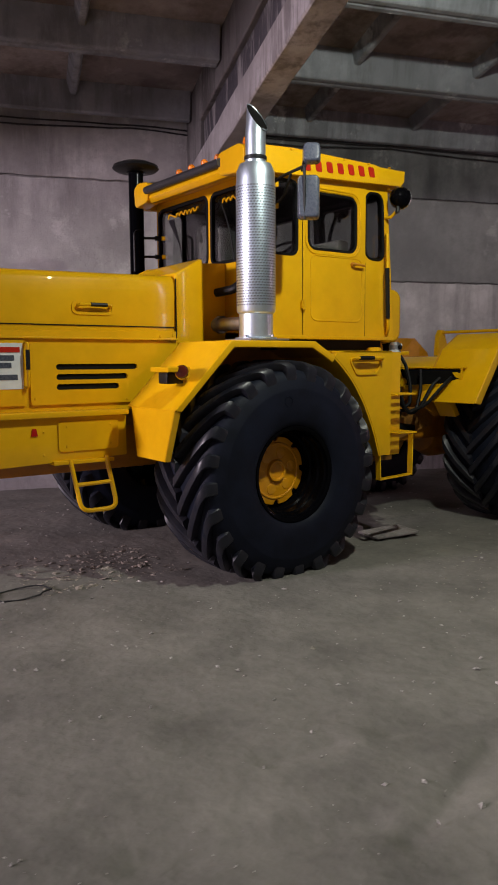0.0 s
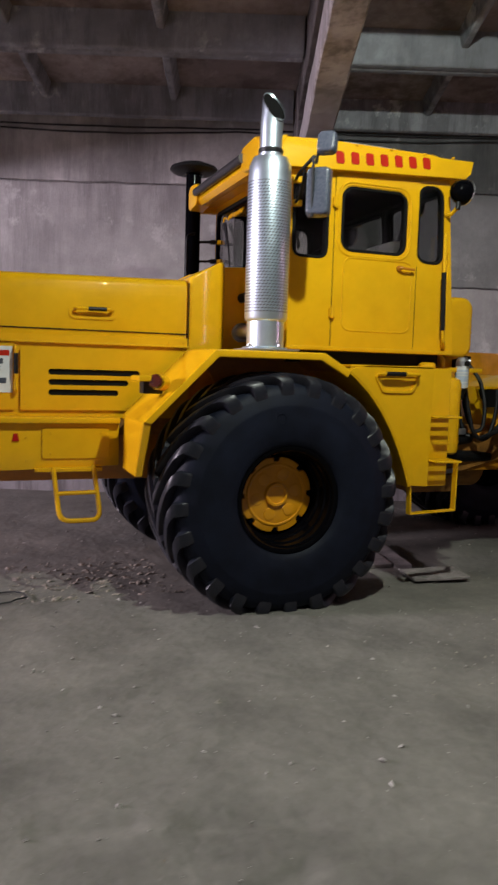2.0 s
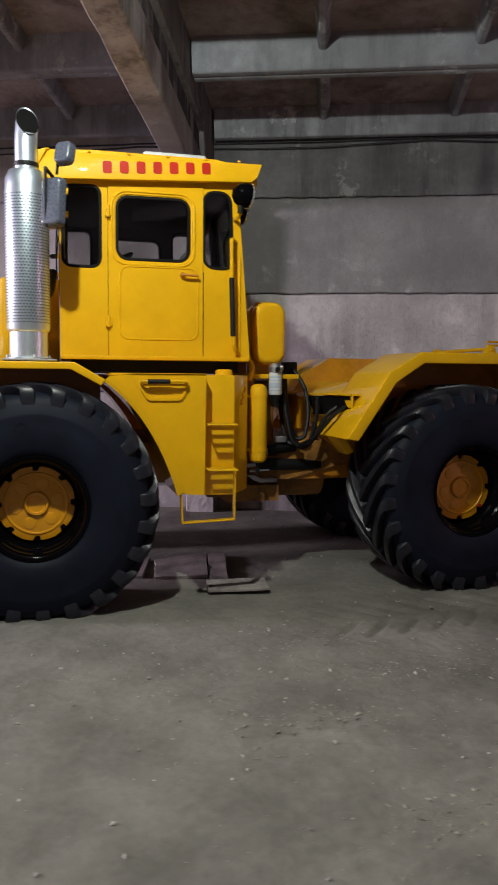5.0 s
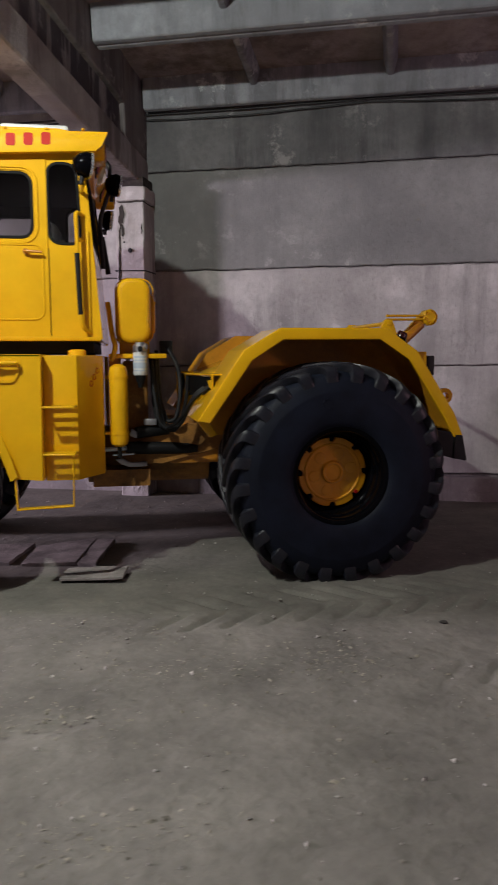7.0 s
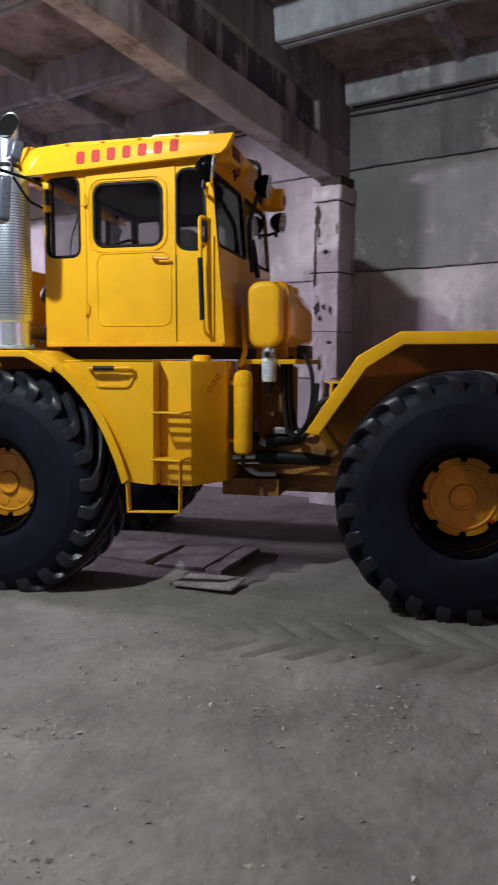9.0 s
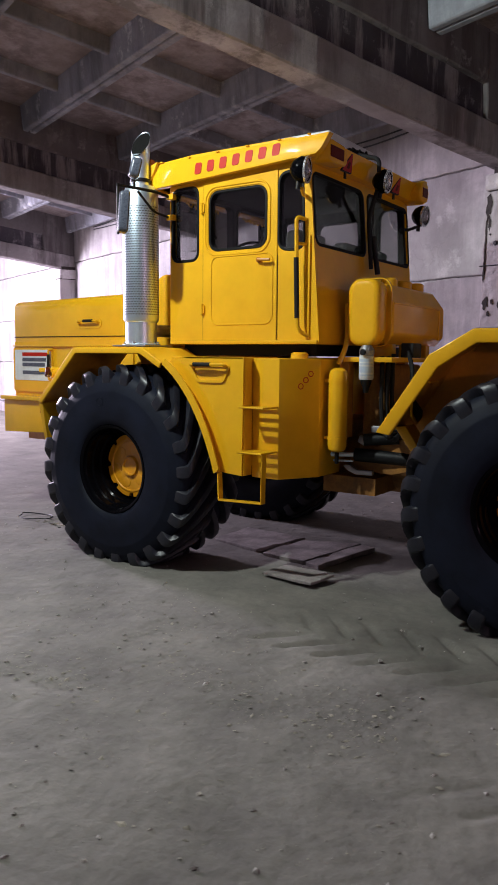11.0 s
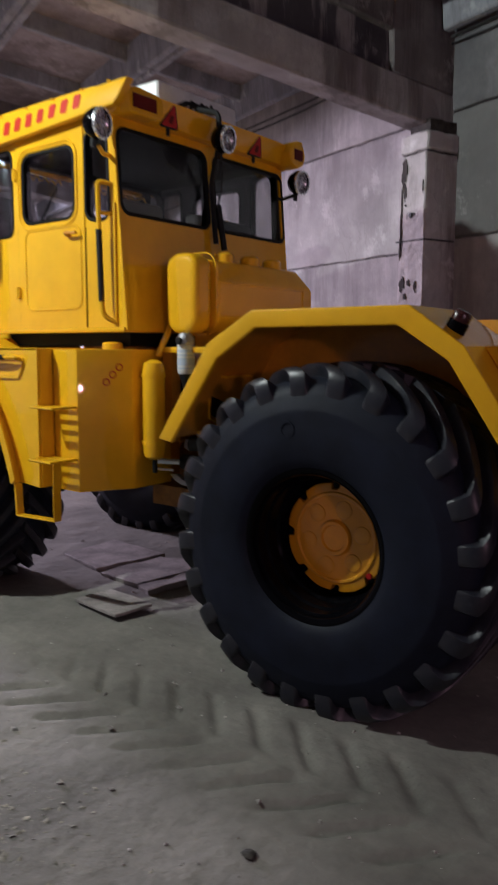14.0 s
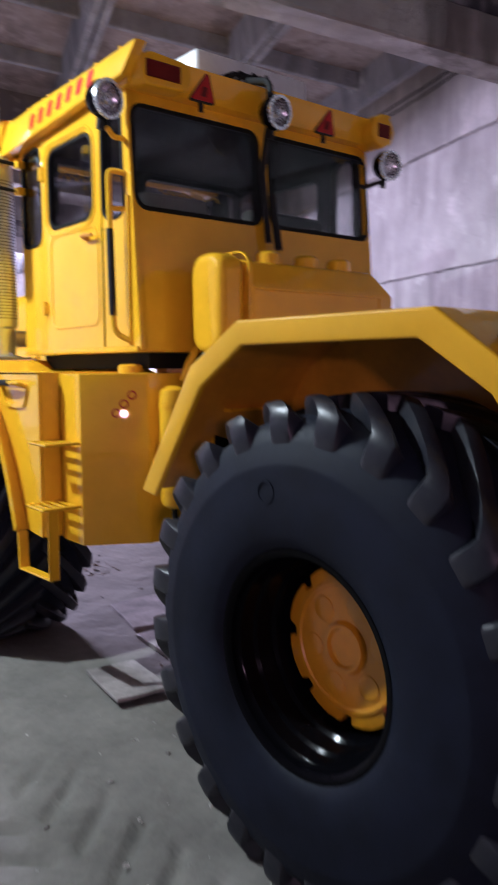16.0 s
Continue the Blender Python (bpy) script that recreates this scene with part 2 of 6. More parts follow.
# ---- mesh helpers ----


def finish(name, bm, mat, smooth=None):
    me = bpy.data.meshes.new(name)
    bm.normal_update()
    if smooth:
        for f in bm.faces:
            f.smooth = True
        lim = radians(smooth)
        for e in bm.edges:
            if len(e.link_faces) == 2 and e.calc_face_angle(0) > lim:
                e.smooth = False
    bm.to_mesh(me)
    bm.free()
    for m in (mat if isinstance(mat, (list, tuple)) else [mat]):
        me.materials.append(m)
    return me


def part(name, bm, mat, parent, label="", smooth=35):
    ob = new(name, finish(name, bm, mat, smooth))
    ob.parent = parent
    return tagged(ob, label) if label else ob


def thing(name, bm, mat, label, category, group="", kind="", smooth=35, m=None):
    ob = new(name, finish(name, bm, mat, smooth))
    if m is not None:
        ob.matrix_world = m
    return tagged(ob, label, category, group, kind)


def empty(name, label, category, group="", m=None):
    ob = new(name)
    if m is not None:
        ob.matrix_world = m
    return tagged(ob, label, category, group)


def bevelled(bm, w, segs=2, angle=30):
    bm.normal_update()
    es = [e for e in bm.edges if len(e.link_faces) == 2 and e.calc_face_angle(0) > radians(angle)]
    bmesh.ops.bevel(bm, geom=es, offset=w, segments=segs, profile=0.6, affect="EDGES", clamp_overlap=True)
    return bm


def box(bm, x0, x1, y0, y1, z0, z1):
    vs = [bm.verts.new((x, y, z)) for x in (x0, x1) for y in (y0, y1) for z in (z0, z1)]
    for q in ((0, 1, 3, 2), (4, 6, 7, 5), (0, 4, 5, 1), (2, 3, 7, 6), (0, 2, 6, 4), (1, 5, 7, 3)):
        bm.faces.new([vs[i] for i in q])
    return bm


def cube(x0, x1, y0, y1, z0, z1, bevel=0.0, segs=2):
    bm = box(bmesh.new(), x0, x1, y0, y1, z0, z1)
    bmesh.ops.recalc_face_normals(bm, faces=bm.faces)
    return bevelled(bm, bevel, segs) if bevel else bm


def prism(pts, place, bm=None):
    """A solid from a flat outline pts; place(a, b, s) with s 0 or 1 gives the two sides."""
    bm = bm or bmesh.new()
    lo = [bm.verts.new(place(a, b, 0)) for a, b in pts]
    hi = [bm.verts.new(place(a, b, 1)) for a, b in pts]
    made = [bm.faces.new(lo), bm.faces.new(hi[::-1])]
    k = len(pts)
    for i in range(k):
        made.append(bm.faces.new((lo[i], hi[i], hi[(i + 1) % k], lo[(i + 1) % k])))
    bmesh.ops.recalc_face_normals(bm, faces=made)
    return bm


def xz_prism(pts, y0, y1, bm=None):
    return prism(pts, lambda a, b, s: (a, (y0, y1)[s], b), bm)


def xy_prism(pts, z0, z1, bm=None):
    return prism(pts, lambda a, b, s: (a, b, (z0, z1)[s]), bm)


def yz_prism(pts, x0, x1, bm=None):
    return prism(pts, lambda a, b, s: ((x0, x1)[s], a, b), bm)


def rod(bm, p, q, r, r2=None, n=16, caps=True):
    """A round bar or cone from p to q."""
    p, q = Vector(p), Vector(q)
    m = (q - p).to_track_quat("Z", "Y").to_matrix()
    r2 = r if r2 is None else r2
    ring = [[bm.verts.new(c + m @ Vector((rr * math.cos(2 * math.pi * i / n), rr * math.sin(2 * math.pi * i / n), 0)))
             for i in range(n)] for c, rr in ((p, r), (q, r2))]
    for i in range(n):
        bm.faces.new((ring[0][i], ring[0][(i + 1) % n], ring[1][(i + 1) % n], ring[1][i]))
    if caps:
        bm.faces.new(ring[0][::-1])
        bm.faces.new(ring[1])
    return bm


def tube(bm, pts, r, n=10, closed=False):
    """A bent round bar through pts."""
    pts = [Vector(p) for p in pts]
    k = len(pts)
    rings, up = [], None
    for i, p in enumerate(pts):
        a = pts[(i - 1) % k] if closed or i else p
        b = pts[(i + 1) % k] if closed or i < k - 1 else p
        d = (b - a).normalized()
        if up is None:
            up = d.orthogonal()
        up = (up - d * up.dot(d)).normalized()
        side = d.cross(up)
        rr = r[i] if isinstance(r, (list, tuple)) else r
        rings.append([bm.verts.new(p + rr * (up * math.cos(2 * math.pi * j / n) + side * math.sin(2 * math.pi * j / n))) for j in range(n)])
    for i in range(k if closed else k - 1):
        a, b = rings[i], rings[(i + 1) % k]
        for j in range(n):
            bm.faces.new((a[j], a[(j + 1) % n], b[(j + 1) % n], b[j]))
    if not closed:
        bm.faces.new(rings[0][::-1])
        bm.faces.new(rings[-1])
    return bm


def arc(pts, r, n=5):
    """The line through pts with its inner corners rounded by r."""
    pts = [Vector(p) for p in pts]
    out = [pts[0]]
    for a, b, c in zip(pts, pts[1:], pts[2:]):
        d, e = (a - b), (c - b)
        w = min(r, d.length * 0.49, e.length * 0.49)
        p, q = b + d.normalized() * w, b + e.normalized() * w
        out += [p * (1 - s) ** 2 + b * 2 * s * (1 - s) + q * s * s for s in [i / n for i in range(n + 1)]]
    return out + [pts[-1]]


def lathe(prof, centre, axis, n=32, bm=None, closed=False):
    """Turns a profile of (radius, along) round an axis through centre."""
    bm = bm or bmesh.new()
    m = Vector(axis).to_track_quat("Z", "Y").to_matrix()
    c = Vector(centre)
    rings = []
    for r, h in prof:
        if r < 1e-5:
            rings.append([bm.verts.new(c + m @ Vector((0, 0, h)))] * n)
        else:
            rings.append([bm.verts.new(c + m @ Vector((r * math.cos(2 * math.pi * i / n), r * math.sin(2 * math.pi * i / n), h))) for i in range(n)])
    pairs = list(zip(rings, rings[1:])) + ([(rings[-1], rings[0])] if closed else [])
    for a, b in pairs:
        for i in range(n):
            j = (i + 1) % n
            vs = []
            for v in (a[i], a[j], b[j], b[i]):
                if v not in vs:
                    vs.append(v)
            if len(vs) > 2:
                bm.faces.new(vs)
    bmesh.ops.recalc_face_normals(bm, faces=bm.faces)
    return bm


def rounded(a0, a1, b0, b1, r, n=5):
    """Corners of a rounded rectangle."""
    out = []
    for ca, cb, s in ((a1 - r, b1 - r, 0), (a0 + r, b1 - r, 90), (a0 + r, b0 + r, 180), (a1 - r, b0 + r, 270)):
        for i in range(n + 1):
            t = radians(s + 90 * i / n)
            out.append((ca + r * math.cos(t), cb + r * math.sin(t)))
    return out


def rounded_poly(pts, r, n=5):
    """A flat outline with its corners rounded."""
    k, out = len(pts), []
    for i in range(k):
        a, b, c = (Vector(pts[(i + j) % k]) for j in (-1, 0, 1))
        d, e = (a - b), (c - b)
        w = min(r, d.length * 0.45, e.length * 0.45)
        p, q = b + d.normalized() * w, b + e.normalized() * w
        out += [tuple(p * (1 - s) ** 2 + b * 2 * s * (1 - s) + q * s * s) for s in [j / n for j in range(n + 1)]]
    return out


def plate(outer, holes, place, thick, bm=None):
    """A flat plate with openings; place(a, b) gives the outer face, thick a vector to the inner one."""
    own = bmesh.new()
    edges = []
    for loop in [outer, *holes]:
        vs = [own.verts.new(place(a, b)) for a, b in loop]
        edges += [own.edges.new((vs[i], vs[(i + 1) % len(vs)])) for i in range(len(vs))]
    fill = bmesh.ops.triangle_fill(own, use_beauty=True, use_dissolve=False, edges=edges)
    faces = [g for g in fill["geom"] if isinstance(g, bmesh.types.BMFace)]
    ext = bmesh.ops.extrude_face_region(own, geom=faces, use_keep_orig=True)
    bmesh.ops.translate(own, verts=[g for g in ext["geom"] if isinstance(g, bmesh.types.BMVert)], vec=thick)
    bmesh.ops.recalc_face_normals(own, faces=own.faces)
    if bm is None:
        return own
    me = bpy.data.meshes.new("joined")
    own.to_mesh(me)
    own.free()
    bm.from_mesh(me)
    bpy.data.meshes.remove(me)
    return bm


def band(loop, place, width, thick, bm=None):
    """A flat frame that follows a closed outline, width outwards, thick a vector."""
    k = len(loop)
    cx, cy = sum(p[0] for p in loop) / k, sum(p[1] for p in loop) / k
    outer = []
    for i in range(k):
        a, b, c = (Vector(loop[(i + j) % k]) for j in (-1, 0, 1))
        d = (c - a).normalized()
        nrm = Vector((d.y, -d.x))
        if nrm.dot(b - Vector((cx, cy))) < 0:
            nrm = -nrm
        outer.append(tuple(b + nrm * width))
    return plate(outer, [loop], place, thick, bm)


def inset(loop, d):
    """The outline moved inwards by d."""
    k = len(loop)
    cx, cy = sum(p[0] for p in loop) / k, sum(p[1] for p in loop) / k
    out = []
    for i in range(k):
        a, b, c = (Vector(loop[(i + j) % k]) for j in (-1, 0, 1))
        e = (c - a).normalized()
        nrm = Vector((e.y, -e.x))
        if nrm.dot(b - Vector((cx, cy))) > 0:
            nrm = -nrm
        out.append(tuple(b + nrm * d))
    return out


# ---- hall ----
HALL = pose(0, 0, 0, 0, 0, -19.8)
WALL_N, COL_U0, COL_U1, COL_N = 3.37, 0.664, 1.002, 2.977
BEAM_U, BEAM_Z, RIB_Z, SLAB_Z = 0.7985, 3.69, 4.47, 4.80
PITCH = 0.112


def roof(n):
    """Rise of the pitched roof over its height at the back wall."""
    return PITCH * (3.26 - n)


def structure(name, bm, mat, label, category="wall", smooth=None):
    return thing(name, bm, mat, label, category, kind="structure", smooth=smooth, m=HALL)


def roughen(bm, amount, scale):
    for v in bm.verts:
        v.co += noise.noise_vector(v.co * scale) * amount
    return bm


def box_grid(x0, x1, y0, y1, z0, z1, step):
    """A box whose faces are cut into cells, to be roughened."""
    bm = box(bmesh.new(), x0, x1, y0, y1, z0, z1)
    bmesh.ops.recalc_face_normals(bm, faces=bm.faces)
    for ax, (lo, hi) in enumerate(((x0, x1), (y0, y1), (z0, z1))):
        k = min(60, int((hi - lo) / step))
        for i in range(1, k):
            p = [0, 0, 0]
            p[ax] = lo + (hi - lo) * i / k
            nrm = [0, 0, 0]
            nrm[ax] = 1
            bmesh.ops.bisect_plane(bm, geom=bm.verts[:] + bm.edges[:] + bm.faces[:], plane_co=p, plane_no=nrm)
    return bm


def soil_height(x, y):
    """Height of the trodden floor."""
    v = Vector((x, y, 0))
    return 0.016 * noise.noise(v * 0.8) + 0.008 * noise.noise(v * 3.1) + 0.003 * noise.noise(v * 6.3) + 0.0025 * noise.noise(v * 13.0)


def build_ground():
    def axis(lo, a, b, hi, step):
        fine = list(np.arange(a, b + 1e-6, step))
        out = [fine[0]]
        w = step
        while out[0] > lo:
            w *= 1.5
            out.insert(0, out[0] - w)
        w = step
        out += fine[1:]
        while out[-1] < hi:
            w *= 1.5
            out.append(out[-1] + w)
        return np.array(out)
    xs, ys = axis(-30, -3.4, 6.6, 30, 0.022), axis(-30, -6.0, 2.6, 30, 0.022)
    nx, ny = len(xs), len(ys)
    X, Y = np.meshgrid(xs, ys, indexing="ij")
    Z = np.array([soil_height(x, y) for x, y in zip(X.ravel(), Y.ravel())]).reshape(X.shape)
    # tyre prints: two bands of slanting bars that meet in a point
    for cy, half, x0, x1, deep in ((-1.78, 0.34, 1.7, 9.0, 0.022), (-2.85, 0.34, 3.1, 9.0, 0.011)):
        d = np.abs(Y - cy - 0.05 * np.sin(X * 0.7) - 0.06 * (X - 3))
        ph = (X + 0.9 * d) / 0.235
        bar = np.clip((0.17 - np.abs(ph - np.round(ph))) * 14, -0.15, 1)
        edge = np.clip((half - d) / 0.05, 0, 1) * np.clip((d - 0.02) / 0.03, 0, 1) * np.clip((X - x0) / 0.5, 0, 1) * np.clip((x1 - X), 0, 1)
        patch = np.clip(0.85 + 0.6 * np.sin(X * 2.1 + cy) * np.sin(Y * 3.3 + X), 0, 1)
        Z = Z - deep * edge * bar * patch
    # shallow ruts
    for x0, y0, x1, y1, w, deep in ((-2.45, -3.56, -1.70, -3.82, 0.09, 0.026), (-1.20, -3.42, -0.85, -3.53, 0.07, 0.018), (-0.4, -4.4, 0.5, -4.55, 0.10, 0.016), (-1.65, -3.98, -0.95, -3.78, 0.06, 0.020), (-1.75, -3.28, -1.45, -3.36, 0.04, 0.014), (1.0, -3.3, 1.5, -3.2, 0.05, 0.012), (1.2, -4.6, 2.3, -4.5, 0.09, 0.014)):
        lx, ly = x1 - x0, y1 - y0
        t = np.clip(((X - x0) * lx + (Y - y0) * ly) / (lx * lx + ly * ly), 0, 1)
        far = np.hypot(X - x0 - t * lx, Y - y0 - t * ly)
        Z = Z - deep * np.exp(-(far / w) ** 2)
    co = np.stack([X, Y, Z], -1).reshape(-1, 3)
    i = np.arange((nx - 1) * (ny - 1))
    a = (i // (ny - 1)) * ny + i % (ny - 1)
    faces = np.stack([a, a + ny, a + ny + 1, a + 1], -1)
    me = bpy.data.meshes.new("ground")
    me.from_pydata(co.tolist(), [], faces.tolist())
    me.polygons.foreach_set("use_smooth", [True] * len(me.polygons))
    me.materials.append(SOIL)
    return tagged(new("ground", me), "grey-brown trodden soil floor with tyre prints", "ground", kind="structure")


ground = build_ground()


def build_back_wall():
    """Long back wall of stacked concrete panels, with a plinth."""
    wall = structure("wall_back", cube(-22, 16, WALL_N + 0.05, WALL_N + 0.3, -0.2, 5.2), JOINT, "stained grey concrete panel wall of the shed")
    right, left = [0.30, 1.535, 2.665, 3.81, 4.99], [0.30, 1.44, 2.60, 3.81, 4.99]
    for zs, u0, u1 in ((left, -21.8, -11.3), (left, -11.3, -5.25), (left, -5.25, 0.80), (right, 0.80, 6.85), (right, 6.85, 15.0)):
        for z0, z1 in zip(zs, zs[1:]):
            off = random.uniform(-0.010, 0.010)
            cells = box_grid(u0 + 0.008, u1 - 0.008, WALL_N + off, WALL_N + 0.1, z0 + 0.008, z1 - 0.008, 0.1)
            for v in cells.verts:
                if v.co.y < WALL_N + 0.05:
                    v.co.y += 0.006 * noise.noise(v.co * 1.7)
                v.co.z += 0.006 * noise.noise(v.co * 2.3) + 0.013 * noise.noise(v.co * 9.0)
            # right-bay upper panels take the tones darkened for weaker light
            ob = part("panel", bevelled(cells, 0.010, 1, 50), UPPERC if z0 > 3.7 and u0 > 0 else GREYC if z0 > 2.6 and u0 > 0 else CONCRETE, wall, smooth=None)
            if z0 > 3.7:
                tagged(ob, "streaked upper concrete panel")
    base = cube(-22, 16, WALL_N - 0.10, WALL_N + 0.1, -0.2, 0.27, 0.02)
    part("plinth", base, BEAMC, wall, "low concrete plinth under the panels")
    return wall


build_back_wall()


def build_column():
    col = structure("column", bevelled(roughen(roughen(box_grid(COL_U0, COL_U1, COL_N, WALL_N + 0.02, -0.1, 3.405, 0.045), 0.005, 5), 0.007, 19), 0.010, 1, 50),
                    COLUMNC, "chipped pale concrete column beside the wall", "column")
    part("capital", bevelled(roughen(box_grid(COL_U0 + 0.004, COL_U1 + 0.012, COL_N + 0.002, WALL_N + 0.02, 3.425, BEAM_Z - 0.105, 0.05), 0.014, 13), 0.012, 1, 50),
         COLUMNC, col, "rough concrete column head")
    # added dark filler carries the shade of the gap under the beam
    part("seat_packing", roughen(box_grid(COL_U0 + 0.06, COL_U1 - 0.02, COL_N + 0.06, WALL_N, BEAM_Z - 0.12, BEAM_Z + 0.01, 0.06), 0.012, 9), GAP_SPALL, col, "dark filler standing in for the shaded gap under the beam")
    part("joint_gap", cube(COL_U0 + 0.03, COL_U1 - 0.02, COL_N + 0.03, WALL_N, 3.40, 3.43), GAP_SPALL, col, "dark open joint in the column")
    for z, r in ((2.635, 0.007), (1.98, 0.004)):
        pts = [(COL_U0 - 0.012, WALL_N - 0.02, z), (COL_U0 - 0.012, COL_N - 0.012, z + 0.004), (COL_U1 + 0.012, COL_N - 0.012, z - 0.004), (COL_U1 + 0.012, WALL_N - 0.02, z)]
        part("tie_wire", tube(bmesh.new(), pts, r, 6), CABLE, col, "dark wire tied round the column")
    rnd = random.Random(5)
    for u, z, w, h in ((0.735, 3.25, 0.040, 0.12), (0.752, 3.08, 0.020, 0.10), (0.712, 3.00, 0.014, 0.13), (0.702, 2.78, 0.012, 0.15), (0.697, 2.56, 0.014, 0.12), (0.730, 2.24, 0.040, 0.07), (0.815, 2.25, 0.022, 0.035), (0.900, 2.22, 0.016, 0.05), (0.770, 2.13, 0.020, 0.03), (0.840, 0.62, 0.060, 0.10), (0.760, 0.48, 0.050, 0.07), (0.765, 1.62, 0.02, 0.08), (0.975, 3.10, 0.006, 0.06)):
        ring = []
        for k in range(14):
            a, r = 2 * math.pi * k / 14, rnd.uniform(0.55, 1.15)
            ring.append((u + w * r * math.cos(a), z + h * r * math.sin(a)))
        part("spall", prism(ring, lambda a, b, s: (a, COL_N - 0.006 + 0.02 * s, b)), GAP_SPALL, col, "dark broken patch of concrete", smooth=None)
    # discs on the face; the shade of the holes is their dark colour
    for u, z, r in ((0.831, 2.865, 0.026), (0.765, 2.96, 0.010), (0.885, 1.86, 0.018)):
        part("bolt_hole", lathe([(0, 0.0), (r, 0.0), (r * 0.8, 0.012), (0, 0.014)], (u, COL_N - 0.004, z), (0, -1, 0), 12), CABLE, col, "dark disc drawn as a hole in the concrete")
    return col


build_column()


def build_beam(u, name, label):
    """Frame beam of I section: it rises from the column, with a dark hollow side and a solid end."""
    def slope(n):
        return 0.113 * (2.8 - n)

    def piece(half, low, high, n0, n1, step):
        bm = box_grid(u - half, u + half, n0, n1, 0, 1, step)
        for v in bm.verts:
            n, k = v.co.y, v.co.z
            a, b = low(n), high(n)
            v.co.z = a + (b - a) * k
        return roughen(bm, 0.010, 4)

    def top(n):
        return SLAB_Z + roof(n) + 0.02

    def lower(n):
        return BEAM_Z + slope(n) + 0.325

    def upper(n):
        return max(lower(n) + 0.2, min(top(n) - 0.12, BEAM_Z + slope(n) + 0.665))
    beam = structure(name, bevelled(piece(0.132, lambda n: BEAM_Z + slope(n), lower, -13.0, WALL_N + 0.02, 0.12), 0.014, 1, 50), BEAMC, label, "beam")
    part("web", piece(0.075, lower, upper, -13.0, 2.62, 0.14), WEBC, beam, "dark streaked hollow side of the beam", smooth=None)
    part("top_flange", bevelled(piece(0.135, upper, top, -13.0, 2.62, 0.14), 0.012, 1, 50), SHADEDC, beam, "upper flange of the beam in shade-toned concrete")
    part("end_block", bevelled(piece(0.130, lower, top, 2.622, WALL_N + 0.02, 0.12), 0.012, 1, 50), SHADEDC, beam, "solid end of the beam over the column")
    return beam


build_beam(BEAM_U, "beam_middle", "heavy pale concrete roof beam rising from the column")
build_beam(BEAM_U - 6.05, "beam_left", "heavy concrete roof beam across the shed")
build_beam(BEAM_U - 12.10, "beam_far", "heavy concrete roof beam across the far bay of the shed")
build_beam(BEAM_U + 6.05, "beam_right", "heavy concrete roof beam across the shed")


def build_far_column(u, name):
    """Plain column under a farther beam."""
    col = structure(name, bevelled(roughen(box_grid(u - 0.17, u + 0.17, COL_N, WALL_N + 0.02, -0.1, 3.405, 0.12), 0.006, 8), 0.010, 1, 50), COLUMNC, "worn pale concrete column against the wall", "column")
    part("capital", bevelled(roughen(box_grid(u - 0.165, u + 0.18, COL_N + 0.002, WALL_N + 0.02, 3.425, BEAM_Z - 0.06, 0.08), 0.012, 13), 0.012, 1, 50), COLUMNC, col, "rough concrete column head")
    part("seat_packing", box_grid(u - 0.11, u + 0.15, COL_N + 0.06, WALL_N, BEAM_Z - 0.10, BEAM_Z + 0.01, 0.1), GAP_SPALL, col, "dark filler standing in for the shaded gap under the beam")
    part("joint_gap", cube(u - 0.14, u + 0.15, COL_N + 0.03, WALL_N, 3.40, 3.43), GAP_SPALL, col, "dark open joint in the column")


build_far_column(BEAM_U - 6.05, "column_left")
build_far_column(BEAM_U - 12.10, "column_far")


def build_ceiling():
    """Ribbed roof slabs: one mesh."""
    bm = box(bmesh.new(), -22, 16, -14, WALL_N + 0.3, SLAB_Z, SLAB_Z + 0.12)
    for u0, u1, back in ((-21.8, BEAM_U - 6.20, 0.10), (BEAM_U - 5.90, BEAM_U - 0.15, 0.26), (BEAM_U + 0.15, BEAM_U + 5.90, 0.10), (BEAM_U + 6.20, 15.9, 0.10)):
        n0 = WALL_N - back
        while n0 > -13:
            for a, b in ((n0 - 0.005, n0 - 0.085), (n0 - 1.395, n0 - 1.475)):
                yz_prism([(a, RIB_Z), (b, RIB_Z), (b - 0.04, SLAB_Z + 0.01), (a + 0.01, SLAB_Z + 0.01)], u0, u1, bm)
            u = 0.75 + 1.5 * math.ceil((u0 + 0.2 - 0.75) / 1.5)
            while u < u1 - 0.2:
                xyz = [(u - 0.035, RIB_Z + 0.17), (u + 0.035, RIB_Z + 0.17), (u + 0.08, SLAB_Z + 0.01), (u - 0.08, SLAB_Z + 0.01)]
                prism(xyz, lambda a, b, s, n0=n0: (a, (n0 - 1.38, n0 - 0.10)[s], b), bm)
                u += 1.5
            n0 -= 1.49
    bmesh.ops.recalc_face_normals(bm, faces=bm.faces)
    bevelled(bm, 0.012, 1, 40)
    for f in bm.faces:
        f.material_index = 0 if f.calc_center_median().z > SLAB_Z - 0.03 else 1
    for v in bm.verts:
        v.co.z += roof(v.co.y)
    structure("ceiling", bm, [SLAB, RIBC], "ribbed grey concrete roof slabs with damp stains", "ceiling")


build_ceiling()
structure("wall_left", cube(-22.0, -21.8, -13, WALL_N, -0.2, 7.2), DARKWALL, "plain concrete end wall of the shed")
structure("wall_right", cube(14.0, 14.3, -13, WALL_N, -0.2, 7.2), DARKWALL, "plain concrete end wall of the shed")
structure("wall_front", cube(-22.0, 14.3, -13.3, -13.0, -0.2, 7.2), DARKWALL, "plain concrete long wall of the shed")


